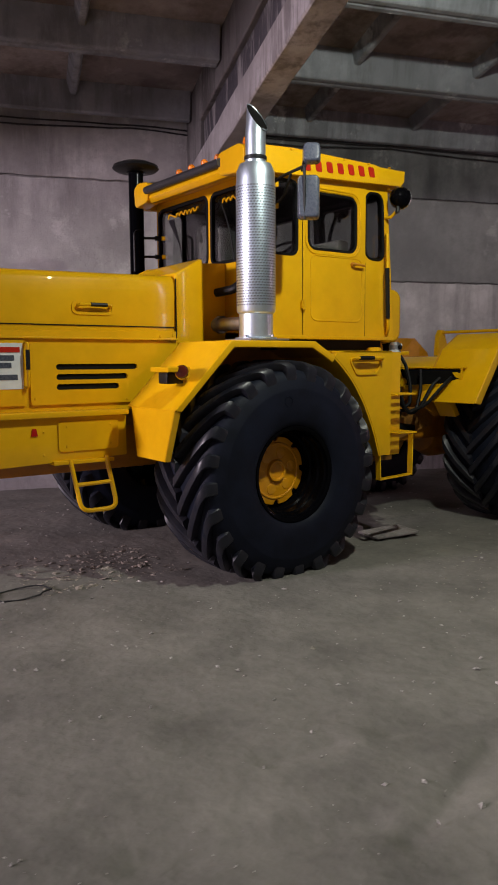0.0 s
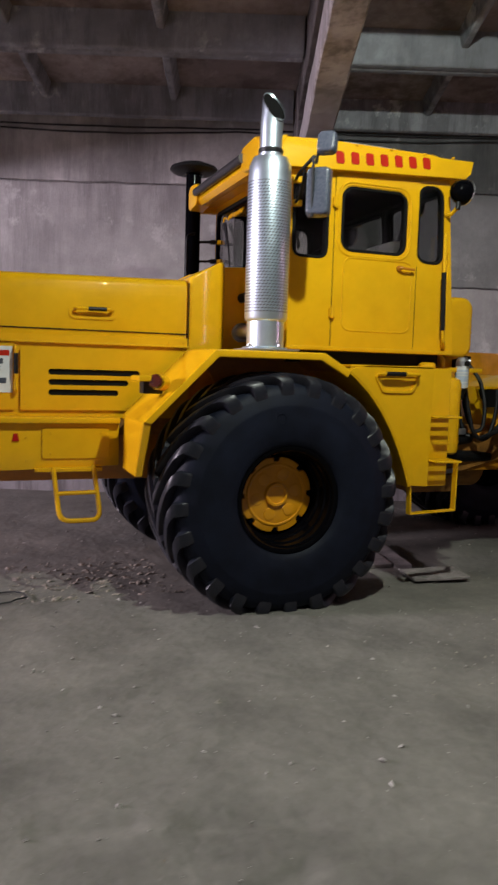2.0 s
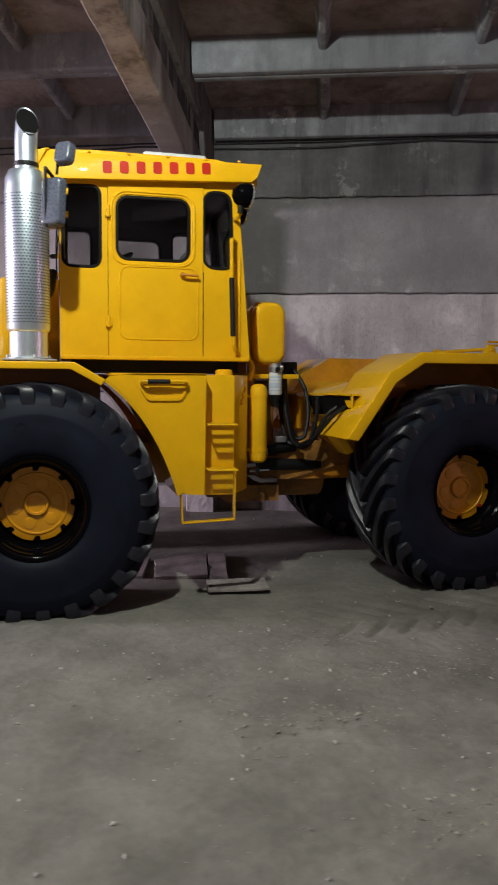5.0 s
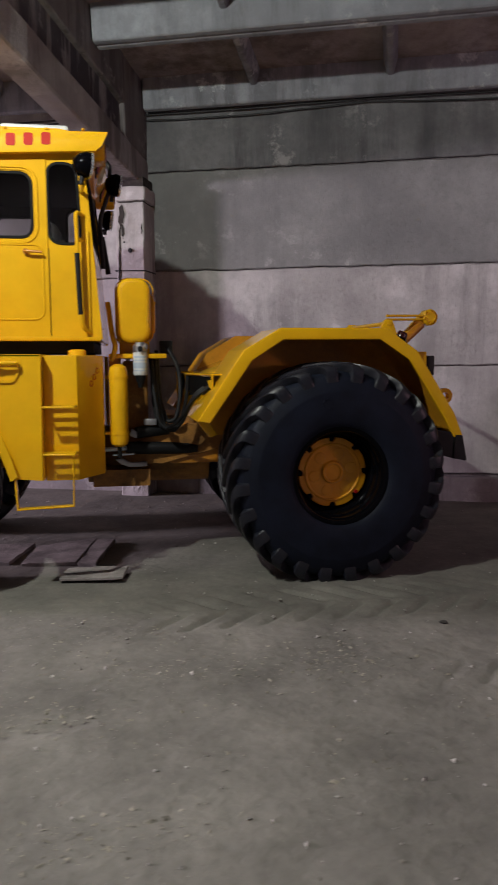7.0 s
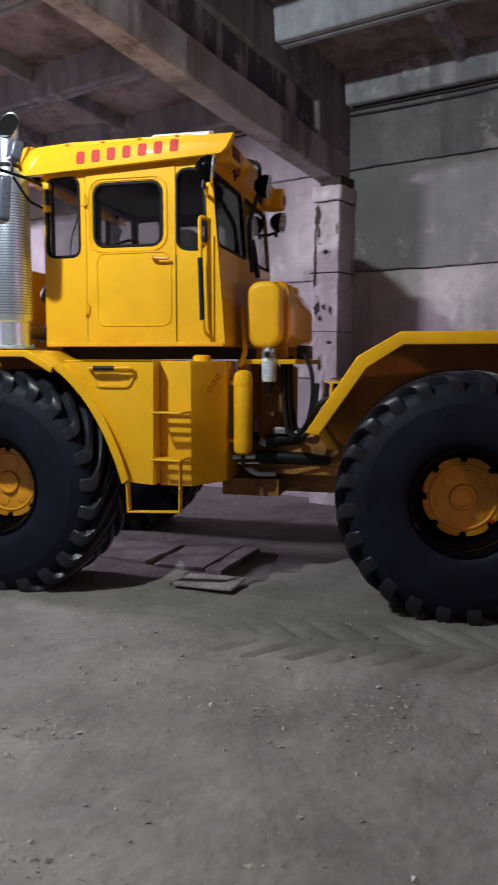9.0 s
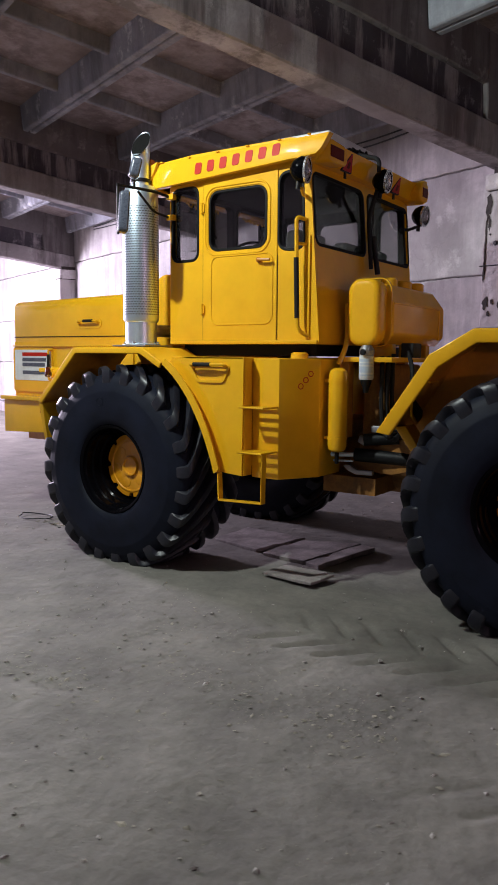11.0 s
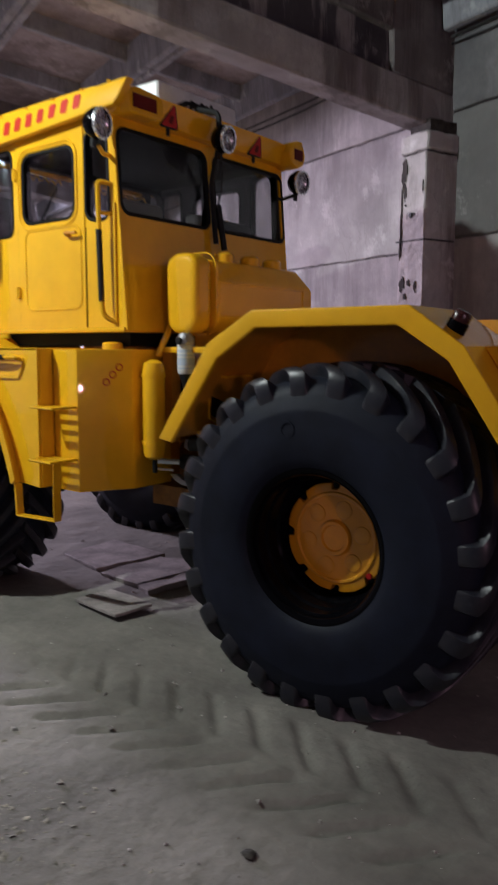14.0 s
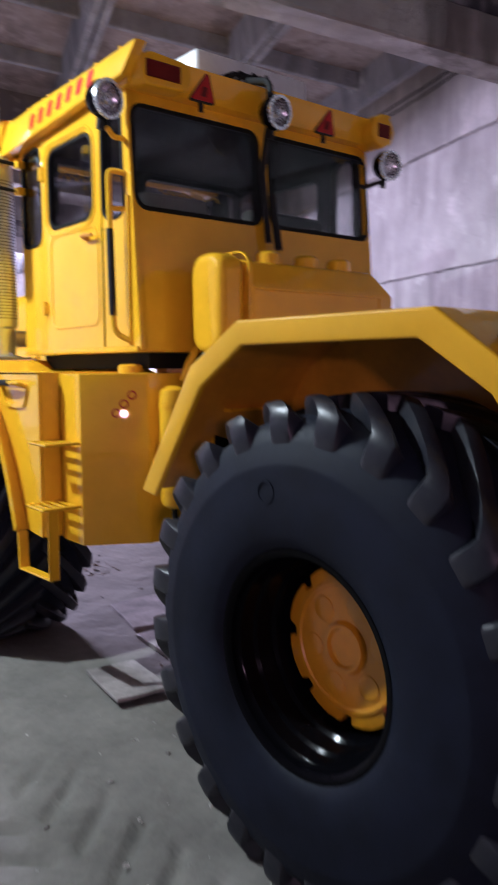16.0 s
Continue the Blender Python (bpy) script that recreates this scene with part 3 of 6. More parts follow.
def build_cables():
    for z, dn, k in ((4.475, 0.05, 0.02), (4.445, 0.04, 0.06)):
        pts = []
        for i in range(90):
            u = -10 + 24 * i / 89
            pts.append((u, WALL_N - dn, z - k * abs(math.sin(u * 0.9)) + 0.008 * noise.noise(Vector((u * 2, k, 0)))))
        thing("cable", tube(bmesh.new(), pts, 0.010, 6), CABLE, "black cable strung along the wall under the roof", "cable", "cables on the wall", m=HALL)


build_cables()

# ---- tractor ----
tractor = empty("tractor", "bright yellow articulated farm tractor with huge black tyres, standing on soil", "tractor")
FRONT_X, REAR_X, HUB_Z, TYRE_R = 0.0, 3.205, 0.775, 0.815


def tyre_mesh(side):
    """Carcass of a wide farm tyre; the axle is the y axis, side is the outward direction."""
    prof = [(0.335, 0.290), (0.346, 0.318), (0.362, 0.336), (0.40, 0.351), (0.46, 0.360), (0.53, 0.360), (0.588, 0.3545), (0.602, 0.3550), (0.616, 0.3525), (0.640, 0.343),
            (0.675, 0.333), (0.705, 0.319), (0.731, 0.296), (0.750, 0.25), (0.762, 0.10)]
    full = prof + [(r, -h) for r, h in prof[::-1]]
    bm = lathe(full, (0, 0, 0), (0, 1, 0), 72)
    # a round mark on the side wall
    a = radians(96)
    lathe([(0.030, 0.345), (0.030, 0.362), (0.038, 0.362), (0.038, 0.345)], (0.53 * math.cos(a), 0, 0.53 * math.sin(a)), (0, side, 0), 20, bm)
    bmesh.ops.recalc_face_normals(bm, faces=bm.faces)
    return bm


def lug_mesh(s):
    """One slanting tread lug: it grows out of the side wall, rounds the shoulder and runs past the middle."""
    bm, rows = bmesh.new(), []
    line = ((0.3335, 0.664, 0.315, 0.665), (0.3365, 0.690, 0.300, 0.680), (0.3385, 0.714, 0.285, 0.695), (0.337, 0.745, 0.270, 0.710), (0.328, 0.774, 0.262, 0.722),
            (0.310, 0.795, 0.255, 0.735), (0.282, 0.806, 0.245, 0.742), (0.22, 0.811, 0.21, 0.748), (0.15, 0.814, 0.15, 0.752), (0.07, TYRE_R, 0.07, 0.755), (-0.012, TYRE_R, -0.012, 0.755))
    for w, r, bw, br in line:
        t = max(0.0, (0.330 - w) / 0.342)
        a = 0.50 * t ** 0.85
        half = (0.047 - 0.011 * t) / 0.8 * (0.80 / max(r, 0.70)) ** 0.5
        row = []
        for da, k in ((-1.28, 1.0), (-1.0, 0.16), (-0.86, 0.03), (-0.5, 0.0), (0.5, 0.0), (0.86, 0.03), (1.0, 0.16), (1.28, 1.0)):
            ang = a + da * half
            rr, ww = r + (br - r) * k, w + (bw - w) * k
            row.append(bm.verts.new((rr * math.cos(ang), ww * s, rr * math.sin(ang))))
        rows.append(row)
    for p, q in zip(rows, rows[1:]):
        for j in range(7):
            bm.faces.new((p[j], p[j + 1], q[j + 1], q[j]))
    bm.faces.new(rows[0])
    bm.faces.new(rows[-1][::-1])
    bmesh.ops.recalc_face_normals(bm, faces=bm.faces)
    return finish("lug", bm, LUG, 38)


LUGS = 24
LUG_MESH = {s: lug_mesh(s) for s in (-1, 1)}


def build_wheel(x, side):
    y, hz, grow, out = side * 1.035, 0.775, 1.0, 0.060
    if x < 1:
        hz, grow, out = 0.750, 1.02, 0.048
    rim = lathe([(0.20, -0.01), (0.245, -0.01), (0.262, 0.005), (0.272, 0.03), (0.280, 0.06), (0.284, 0.15), (0.295, 0.162), (0.299, 0.225), (0.309, 0.237),
                 (0.312, 0.288), (0.322, 0.300), (0.326, 0.318), (0.340, 0.329), (0.354, 0.330), (0.358, 0.322), (0.345, 0.30), (0.33, 0.27), (0.325, -0.27), (0.358, -0.330), (0.30, -0.28), (0.28, -0.05), (0.20, -0.05)],
                (x, y, hz), (0, side, 0), 56)
    wheel = part("wheel", rim, BLACK_GLOSS, tractor, "glossy black wheel rim")
    turn = -6 if x > 1 else -3
    t = part("tyre", tyre_mesh(side), RUBBER, wheel, "black farm tyre carcass")
    t.matrix_basis = pose(x, y, hz, 0, turn, 0) @ Matrix.Diagonal((grow, 1, grow, 1))
    for s in (-1, 1):
        for k in range(LUGS):
            ob = new("lug", LUG_MESH[s])
            ob.parent = wheel
            ob.matrix_basis = pose(x, y, hz, 0, turn - 360 / LUGS * (k + (0.5 if s > 0 else 0)), 0) @ Matrix.Diagonal((grow, 1, grow, 1))
    # hub: scalloped cap with raised ring, cells and bolts
    pts = []
    for k in range(8):
        for da, r in ((-19, 0.258), (-9, 0.260), (0, 0.262), (9, 0.260), (15.5, 0.258), (18.5, 0.228), (26.5, 0.228)):
            a = radians(45 * k + da + 24)
            pts.append((r * math.cos(a), r * math.sin(a)))
    o = y + side * out
    bm = prism(pts, lambda a, b, s: (x + a, o + side * (0.0, 0.052)[s], hz + b))
    bevelled(bm, 0.008, 2, 40)
    hub = part("hub", bm, HUB_PAINT, wheel, "yellow scalloped hub cap toned towards amber shade")
    bm = lathe([(0.0, 0.060), (0.058, 0.060), (0.064, 0.072), (0.078, 0.072), (0.088, 0.05)], (x, o, hz), (0, side, 0), 32)
    lathe([(0.196, 0.05), (0.202, 0.058), (0.212, 0.058), (0.220, 0.05)], (x, o, hz), (0, side, 0), 40, bm)
    part("hub_cover", bm, HUB_PAINT, wheel)
    for k in range(6):
        a = radians(60 * k + 12)
        c = (x + 0.143 * math.cos(a), o, hz + 0.143 * math.sin(a))
        bm = lathe([(0.044, 0.050), (0.040, 0.0555), (0.028, 0.0575), (0.0, 0.058)], c, (0, side, 0), 18)
        part("hub_boss", bm, HUB_PAINT, wheel)
    for k in range(8):
        a = radians(45 * k + 24 + 22.5)
        c = (x + 0.248 * math.cos(a), o, hz + 0.248 * math.sin(a))
        bm = lathe([(0.020, -0.02), (0.020, 0.035), (0.014, 0.042), (0.0, 0.042)], c, (0, side, 0), 6)
        part("wheel_nut", bm, BLACK_GLOSS, wheel, "black wheel nut")
    if x > 1 and side < 0:
        a = radians(-40)
        bm = lathe([(0.014, 0.05), (0.013, 0.062), (0.0, 0.064)], (x + 0.236 * math.cos(a), o, hz + 0.236 * math.sin(a)), (0, side, 0), 14)
        part("hub_reflector", bm, RED_LENS, wheel, "small red reflector")
    return wheel


for wx in (FRONT_X, REAR_X):
    for side in (-1, 1):
        build_wheel(wx, side)

# axles and frames
for wx in (FRONT_X, REAR_X):
    bm = rod(bmesh.new(), (wx, -1.05, HUB_Z), (wx, 1.05, HUB_Z), 0.15, n=20)
    lathe([(0.0, -0.3), (0.2, -0.27), (0.27, -0.12), (0.27, 0.12), (0.2, 0.27), (0.0, 0.3)], (wx, 0, HUB_Z), (1, 0, 0), 24, bm)
    part("axle", bm, FRAME_PAINT, tractor, "painted drive axle")
for x0, x1 in ((-2.1, 1.55), (2.05, 4.15)):
    for side in (-1, 1):
        bm = cube(x0, x1, side * 0.40 - 0.05, side * 0.40 + 0.05, 0.78, 1.10, 0.012)
        part("frame_rail", bm, FRAME_PAINT, tractor, "heavy painted frame rail")
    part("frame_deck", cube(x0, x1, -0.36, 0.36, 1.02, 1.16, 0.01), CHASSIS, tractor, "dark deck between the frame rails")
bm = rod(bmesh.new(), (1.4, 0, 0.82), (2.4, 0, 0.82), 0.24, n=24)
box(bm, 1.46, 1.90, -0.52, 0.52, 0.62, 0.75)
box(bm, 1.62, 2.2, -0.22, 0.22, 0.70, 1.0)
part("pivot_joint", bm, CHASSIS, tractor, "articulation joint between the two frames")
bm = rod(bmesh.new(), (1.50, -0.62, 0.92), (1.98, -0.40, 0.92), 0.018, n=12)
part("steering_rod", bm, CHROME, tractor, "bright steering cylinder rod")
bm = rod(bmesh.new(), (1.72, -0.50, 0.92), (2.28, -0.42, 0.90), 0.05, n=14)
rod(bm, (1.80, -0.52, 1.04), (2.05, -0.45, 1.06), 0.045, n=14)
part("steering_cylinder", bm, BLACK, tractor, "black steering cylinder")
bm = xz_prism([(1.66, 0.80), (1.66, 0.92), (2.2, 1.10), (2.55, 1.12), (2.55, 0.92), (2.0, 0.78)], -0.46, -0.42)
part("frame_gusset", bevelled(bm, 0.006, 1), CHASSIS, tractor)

# bonnet
ARCH = [(-0.47, 1.70), (-0.478, 2.05), (-0.474, 2.165), (-0.460, 2.200), (-0.425, 2.222), (-0.30, 2.238), (0, 2.25), (0.30, 2.238), (0.425, 2.222), (0.460, 2.200),
        (0.474, 2.165), (0.478, 2.05), (0.47, 1.70)]


def tail_x(x):
    return lambda a, b, s: ((x, -2.25)[s], a, b - (0, 0.035)[s])


bm = prism(ARCH, tail_x(-0.47))
bonnet = part("bonnet", bevelled(bm, 0.012, 2, 50), YELLOW, tractor, "long yellow engine bonnet")
side_lo = plate([(-2.25, 1.22), (-0.45, 1.22), (-0.45, 1.80), (-2.25, 1.78)], [], lambda a, b: (a, -0.478, b), (0, 0.05, 0))
part("bonnet_side", side_lo, YELLOW, bonnet)
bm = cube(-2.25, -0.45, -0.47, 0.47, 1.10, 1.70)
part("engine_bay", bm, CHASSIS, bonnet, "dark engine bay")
far_lo = plate([(-2.25, 1.22), (-0.45, 1.22), (-0.45, 1.80), (-2.25, 1.78)], [], lambda a, b: (a, 0.478, b), (0, -0.05, 0))
part("bonnet_side", far_lo, YELLOW, bonnet)
# raised side door with louvre slots
slots = [rounded(-1.445, -0.815, 1.517, 1.557, 0.019, 4), rounded(-1.445, -0.895, 1.447, 1.487, 0.019, 4), rounded(-1.445, -0.965, 1.377, 1.417, 0.019, 4)]
bm = plate(rounded_poly([(-1.63, 1.275), (-0.80, 1.275), (-0.56, 1.47), (-0.56, 1.705), (-1.63, 1.695)], 0.02), slots, lambda a, b: (a, -0.500, b), (0, 0.018, 0))
door = part("bonnet_door", bm, YELLOW, bonnet)
for sl in slots:
    xs = [p[0] for p in sl]
    zs = [p[1] for p in sl]
    # black sheet behind each slot paints the shade inside
    bm = cube(min(xs) - 0.01, max(xs) + 0.01, -0.4815, -0.4795, min(zs) - 0.01, max(zs) + 0.01)
    part("louvre_slot", bm, SEAL_GAP, bonnet, "black sheet behind a louvre slot, standing in for shade")
bm = plate(rounded_poly([(-2.25, 1.275), (-1.66, 1.275), (-1.66, 1.72), (-2.25, 1.72)], 0.02), [], lambda a, b: (a, -0.498, b), (0, 0.018, 0))
part("bonnet_door", bm, YELLOW, bonnet)
bm = cube(-2.25, -0.46, -0.506, -0.476, 1.732, 1.746, 0.004)
part("bonnet_moulding", bm, YELLOW, bonnet)
bm = cube(-2.25, -0.46, -0.4795, -0.4775, 1.826, 1.834)
part("bonnet_seam", bm, SEAL_GAP, bonnet, "dark seam")
bm = cube(-0.462, -0.455, -0.481, -0.47, 1.74, 2.20)
part("bonnet_seam", bm, SEAL_GAP, bonnet, "dark seam")


def grab(parent, p, q, out, r, sleeve=None, drop=0.0):
    """A bent grab handle from p to q standing out along the vector out, with a dark sleeve on part of it."""
    p, q, out = Vector(p), Vector(q), Vector(out)
    dn = Vector((0, 0, drop))
    h = part("grab_handle", tube(bmesh.new(), arc([p, p + out + dn, q + out + dn, q], out.length * 0.8), r, 8), YELLOW, parent)
    if sleeve:
        a, b = (p + out + dn).lerp(q + out + dn, sleeve[0]), (p + out + dn).lerp(q + out + dn, sleeve[1])
        part("handle_sleeve", rod(bmesh.new(), a, b, r * 1.35, n=10), BLACK, parent, "black grip sleeve")


# bonnet handle in its shallow pressed tray
bm = band(rounded(-1.29, -1.00, 1.925, 1.985, 0.025), lambda a, b: (a, -0.483, b), 0.02, (0, 0.012, 0))
part("handle_tray", bm, YELLOW, bonnet)
grab(bonnet, (-1.27, -0.477, 1.955), (-1.02, -0.477, 1.955), (0, -0.045, 0), 0.011, (0.35, 0.85), 0.02)
grab(bonnet, (-1.66, -0.495, 1.70), (-1.66, -0.495, 1.40), (0, -0.05, 0), 0.011, (0.15, 0.6))
bm = cube(-2.22, -1.68, -0.503, -0.4985, 1.39, 1.70)
sign = part("sign_plate", bm, WHITE, bonnet, "white sign plate with coloured bars")
for z, x0, x1, mt in ((1.655, -2.1, -1.70, RED), (1.60, -2.1, -1.74, MIRROR_SHELL), (1.55, -2.1, -1.76, MIRROR_SHELL), (1.47, -2.1, -1.72, MIRROR_SHELL)):
    part("sign_bar", cube(x0, x1, -0.506, -0.5032, z - 0.018, z + 0.018), mt, bonnet, "plain bar on the sign")
for x, z in ((-0.60, 1.76), (-0.49, 1.77), (-0.49, 1.72), (-1.60, 1.32), (-0.90, 1.30)):
    part("bolt", lathe([(0.009, 0), (0.008, 0.007), (0, 0.008)], (x, -0.50 if z < 1.7 else -0.478, z), (0, -1, 0), 8), YELLOW, bonnet)

# running board, side box and steps
bm = cube(-2.25, -0.98, -0.68, -0.48, 1.195, 1.235, 0.012)
box_part = part("running_board", bm, YELLOW, tractor, "yellow running board ledge")
bm = xz_prism([(-2.25, 0.86), (-0.98, 0.90), (-0.98, 1.195), (-2.25, 1.195)], -0.63, -0.46)
toolbox = part("side_box", bevelled(bm, 0.01), YELLOW, tractor, "yellow side box under the running board")
bm = plate(rounded(-1.50, -1.05, 0.955, 1.165, 0.025), [], lambda a, b: (a, -0.642, b), (0, 0.012, 0))
part("box_lid", bevelled(bm, 0.003, 1), YELLOW, toolbox)
for x, z in ((-1.44, 1.13), (-1.11, 1.13), (-1.44, 0.99), (-1.11, 0.99), (-1.60, 1.10), (-1.60, 0.94)):
    part("bolt", lathe([(0.008, 0), (0.007, 0.006), (0, 0.007)], (x, -0.642 if x > -1.5 else -0.63, z), (0, -1, 0), 8), YELLOW, toolbox)
bm = prism([(-1.69, 1.075), (-1.645, 1.075), (-1.655, 1.125), (-1.68, 1.125)], lambda a, b, s: (a, -0.640 + 0.012 * s, b))
part("reflector", bm, RED_LENS, toolbox, "small red marker")
bm = tube(bmesh.new(), arc([(-1.43, -0.66, 0.90), (-1.39, -0.74, 0.545), (-1.12, -0.74, 0.545), (-1.16, -0.66, 0.91)], 0.07), 0.017, 8)
rod(bm, (-1.41, -0.70, 0.725), (-1.145, -0.70, 0.73), 0.015, n=8)
rod(bm, (-1.44, -0.65, 0.875), (-1.16, -0.65, 0.885), 0.014, n=8)
part("step", bm, YELLOW, tractor, "yellow tubular boarding step")
part("step_bracket", cube(-1.55, -1.10, -0.67, -0.55, 0.868, 0.895, 0.005), YELLOW, tractor)

# cowl before the cab
pts = [(-0.455, -0.475), (-0.235, -0.475), (-0.19, -0.455), (-0.165, -0.40), (-0.165, 0.40), (-0.19, 0.455), (-0.235, 0.475), (-0.455, 0.475)]
bm = bmesh.new()
prism(pts, lambda a, b, s: (a, b * (1, 0.98)[s], 1.70 if s == 0 else (2.24 if a < -0.4 else 2.37)), bm)
cowl = part("cowl", bevelled(bm, 0.028, 3, 25), YELLOW, tractor, "raised yellow cowl before the cab")
bm = xz_prism([(-0.17, 1.70), (0.165, 1.70), (0.165, 2.385), (-0.17, 2.36)], -0.24, 0.24)
part("cowl_neck", bevelled(bm, 0.012), YELLOW, cowl)
bm = tube(bmesh.new(), arc([(0.12, -0.50, 2.40), (0.10, -0.62, 2.24), (0.02, -0.60, 2.14), (-0.03, -0.40, 2.12)], 0.06), 0.035, 10)
part("intake_hose", bm, BLACK, tractor, "black rubber hose elbow")
bm = rod(bmesh.new(), (-0.06, -0.43, 1.86), (-0.04, -0.86, 1.86), 0.052, n=18)
lathe([(0.07, -0.02), (0.07, 0.02), (0.05, 0.02)], (-0.056, -0.50, 1.86), (0, 1, 0), 18, bm)
part("exhaust_elbow", bm, STEEL, tractor, "heat-stained exhaust elbow")

# exhaust stack
EX = (-0.043, -0.95)
bm = lathe([(0.0, 1.735), (0.155, 1.735), (0.158, 1.745), (0.128, 1.75), (0.128, 1.92), (0.140, 1.93), (0.146, 1.95)], (*EX, 0), (0, 0, 1), 40)
stack = part("exhaust_pipe", bm, CHROME, tractor, "tall bright steel exhaust stack with perforated guard")
bm = lathe([(0.140, 1.93), (0.146, 1.945), (0.147, 2.86), (0.142, 2.895), (0.142, 2.95), (0.118, 3.005), (0.078, 3.015), (0.078, 3.05)], (*EX, 0), (0, 0, 1), 40)
part("muffler", bm, CHROME, stack)
# perforation: flat patches set round the guard, coloured dark like shaded holes
bm = bmesh.new()
for r in range(44):
    z = 1.985 + r * 0.0198
    for k in range(40):
        a = 2 * math.pi * (k + 0.5 * (r % 2)) / 40
        c, s = math.cos(a), math.sin(a)
        p = Vector((EX[0] + 0.1478 * c, EX[1] + 0.1478 * s, z))
        t = Vector((-s, c, 0))
        q = [p + t * 0.0080 + Vector((0, 0, 0.0034)), p - t * 0.0050 + Vector((0, 0, 0.0044)), p - t * 0.0080 - Vector((0, 0, 0.0034)), p + t * 0.0050 - Vector((0, 0, 0.0044))]
        bm.faces.new([bm.verts.new(v) for v in q])
tagged(part("perforated_guard", bm, SLOT, stack, "rows of small dark patches drawn as slots in the guard", smooth=None), kind="stuff")
bm = lathe([(0.082, 3.035), (0.084, 3.04), (0.084, 3.06), (0.080, 3.065)], (*EX, 0), (0, 0, 1), 28)
part("clamp", bm, BLACK, stack, "dark clamp ring")


CUT = Vector((0.18, -0.80, 0.56)).normalized()


def slant_pipe(r, z0, top, lean=0.012):
    """Upright pipe with its end cut off at a slant."""
    bm = bmesh.new()
    n, rings = 28, []
    for z, dx in ((z0, 0), (3.20, 0), (3.25, 0.2 * lean), (top, lean)):
        c = Vector((EX[0] + dx, EX[1] - dx * 0.5, z))
        ring = []
        for j in range(n):
            a = 2 * math.pi * j / n
            v = c + Vector((r * math.cos(a), r * math.sin(a), 0))
            if z == top:
                v.z -= (v - c).dot(CUT) / CUT.z
            ring.append(bm.verts.new(v))
        rings.append(ring)
    for a, b in zip(rings, rings[1:]):
        for j in range(n):
            bm.faces.new((a[j], a[(j + 1) % n], b[(j + 1) % n], b[j]))
    return bm, rings


bm, rings = slant_pipe(0.075, 3.03, 3.345)
part("outlet", bm, CHROME, stack, "slant-cut outlet pipe")
# capped black inner pipe: the shaded depth of the outlet put into colour
bm, rings = slant_pipe(0.0735, 3.05, 3.338)
bm.faces.new(rings[-1])
part("outlet_soot", bm, SEAL_GAP, stack, "black cap standing in for the shaded inside of the outlet")
for a in (20, 110, 200, 290):
    c = (EX[0] + 0.145 * math.cos(radians(a)), EX[1] + 0.145 * math.sin(radians(a)), 1.75)
    part("bolt", lathe([(0.012, 0), (0.011, 0.014), (0, 0.016)], c, (0, 0, 1), 6), STEEL, stack)
part("stack_foot", cube(EX[0] - 0.17, EX[0] + 0.19, EX[1] - 0.165, EX[1] + 0.165, 1.723, 1.736, 0.004), STEEL, stack)

# air intake on the far side
IN = (-0.05, 0.90)
bm = lathe([(0.0, 1.75), (0.075, 1.75), (0.075, 2.35), (0.068, 2.36), (0.068, 3.30), (0.09, 3.31), (0.09, 3.33), (0, 3.33)], (*IN, 0), (0, 0, 1), 24)
intake = part("air_intake", bm, BLACK_GLOSS, tractor, "glossy black air intake pipe with mushroom cap")
bm = lathe([(0.0, 3.31), (0.10, 3.31), (0.19, 3.325), (0.215, 3.345), (0.205, 3.37), (0.13, 3.40), (0.0, 3.405)], (*IN, 0), (0, 0, 1), 28)
part("cap", bm, BLACK, intake, "black mushroom cap")
for z in (2.72, 2.55):
    bm = rod(bmesh.new(), (0.0, 0.88, z), (0.18, 0.78, z), 0.012, n=8)
    rod(bm, (0.10, 0.83, z), (0.14, 0.81, z), 0.022, n=10)
    part("bracket", bm, BLACK, intake)
    part("fitting", rod(bmesh.new(), (0.155, 0.80, z), (0.185, 0.785, z), 0.020, n=10), YELLOW, intake, "yellow clamp of the bracket")
bm = tube(bmesh.new(), arc([(-0.05, 0.82, 2.78), (-0.13, 0.80, 2.76), (-0.13, 0.80, 2.4)], 0.05), 0.012, 8)
part("bracket", bm, BLACK, intake)

# front mudguards with the panel behind the wheel
FEND = [(-1.06, 0.92), (-0.955, 1.25), (-0.50, 1.715), (0.26, 1.715), (0.46, 1.60)]


def strip(line, y0, y1, t, bm=None):
    """A bent sheet that follows a line in x and z, between y0 and y1, t thick downwards."""
    bm = bm or bmesh.new()
    low = []
    for i, (a, b) in enumerate(line):
        p, q = line[max(i - 1, 0)], line[min(i + 1, len(line) - 1)]
        d = Vector((q[0] - p[0], q[1] - p[1])).normalized()
        low.append((a + d.y * t, b - d.x * t))
    return xz_prism(list(line) + low[::-1], y0, y1, bm)


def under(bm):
    """Give the lower face of a bent sheet the second, shade-toned material."""
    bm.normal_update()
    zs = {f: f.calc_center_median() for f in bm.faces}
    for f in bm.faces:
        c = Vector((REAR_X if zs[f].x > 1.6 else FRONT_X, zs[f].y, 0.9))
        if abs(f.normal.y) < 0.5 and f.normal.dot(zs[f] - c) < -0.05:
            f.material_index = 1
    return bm


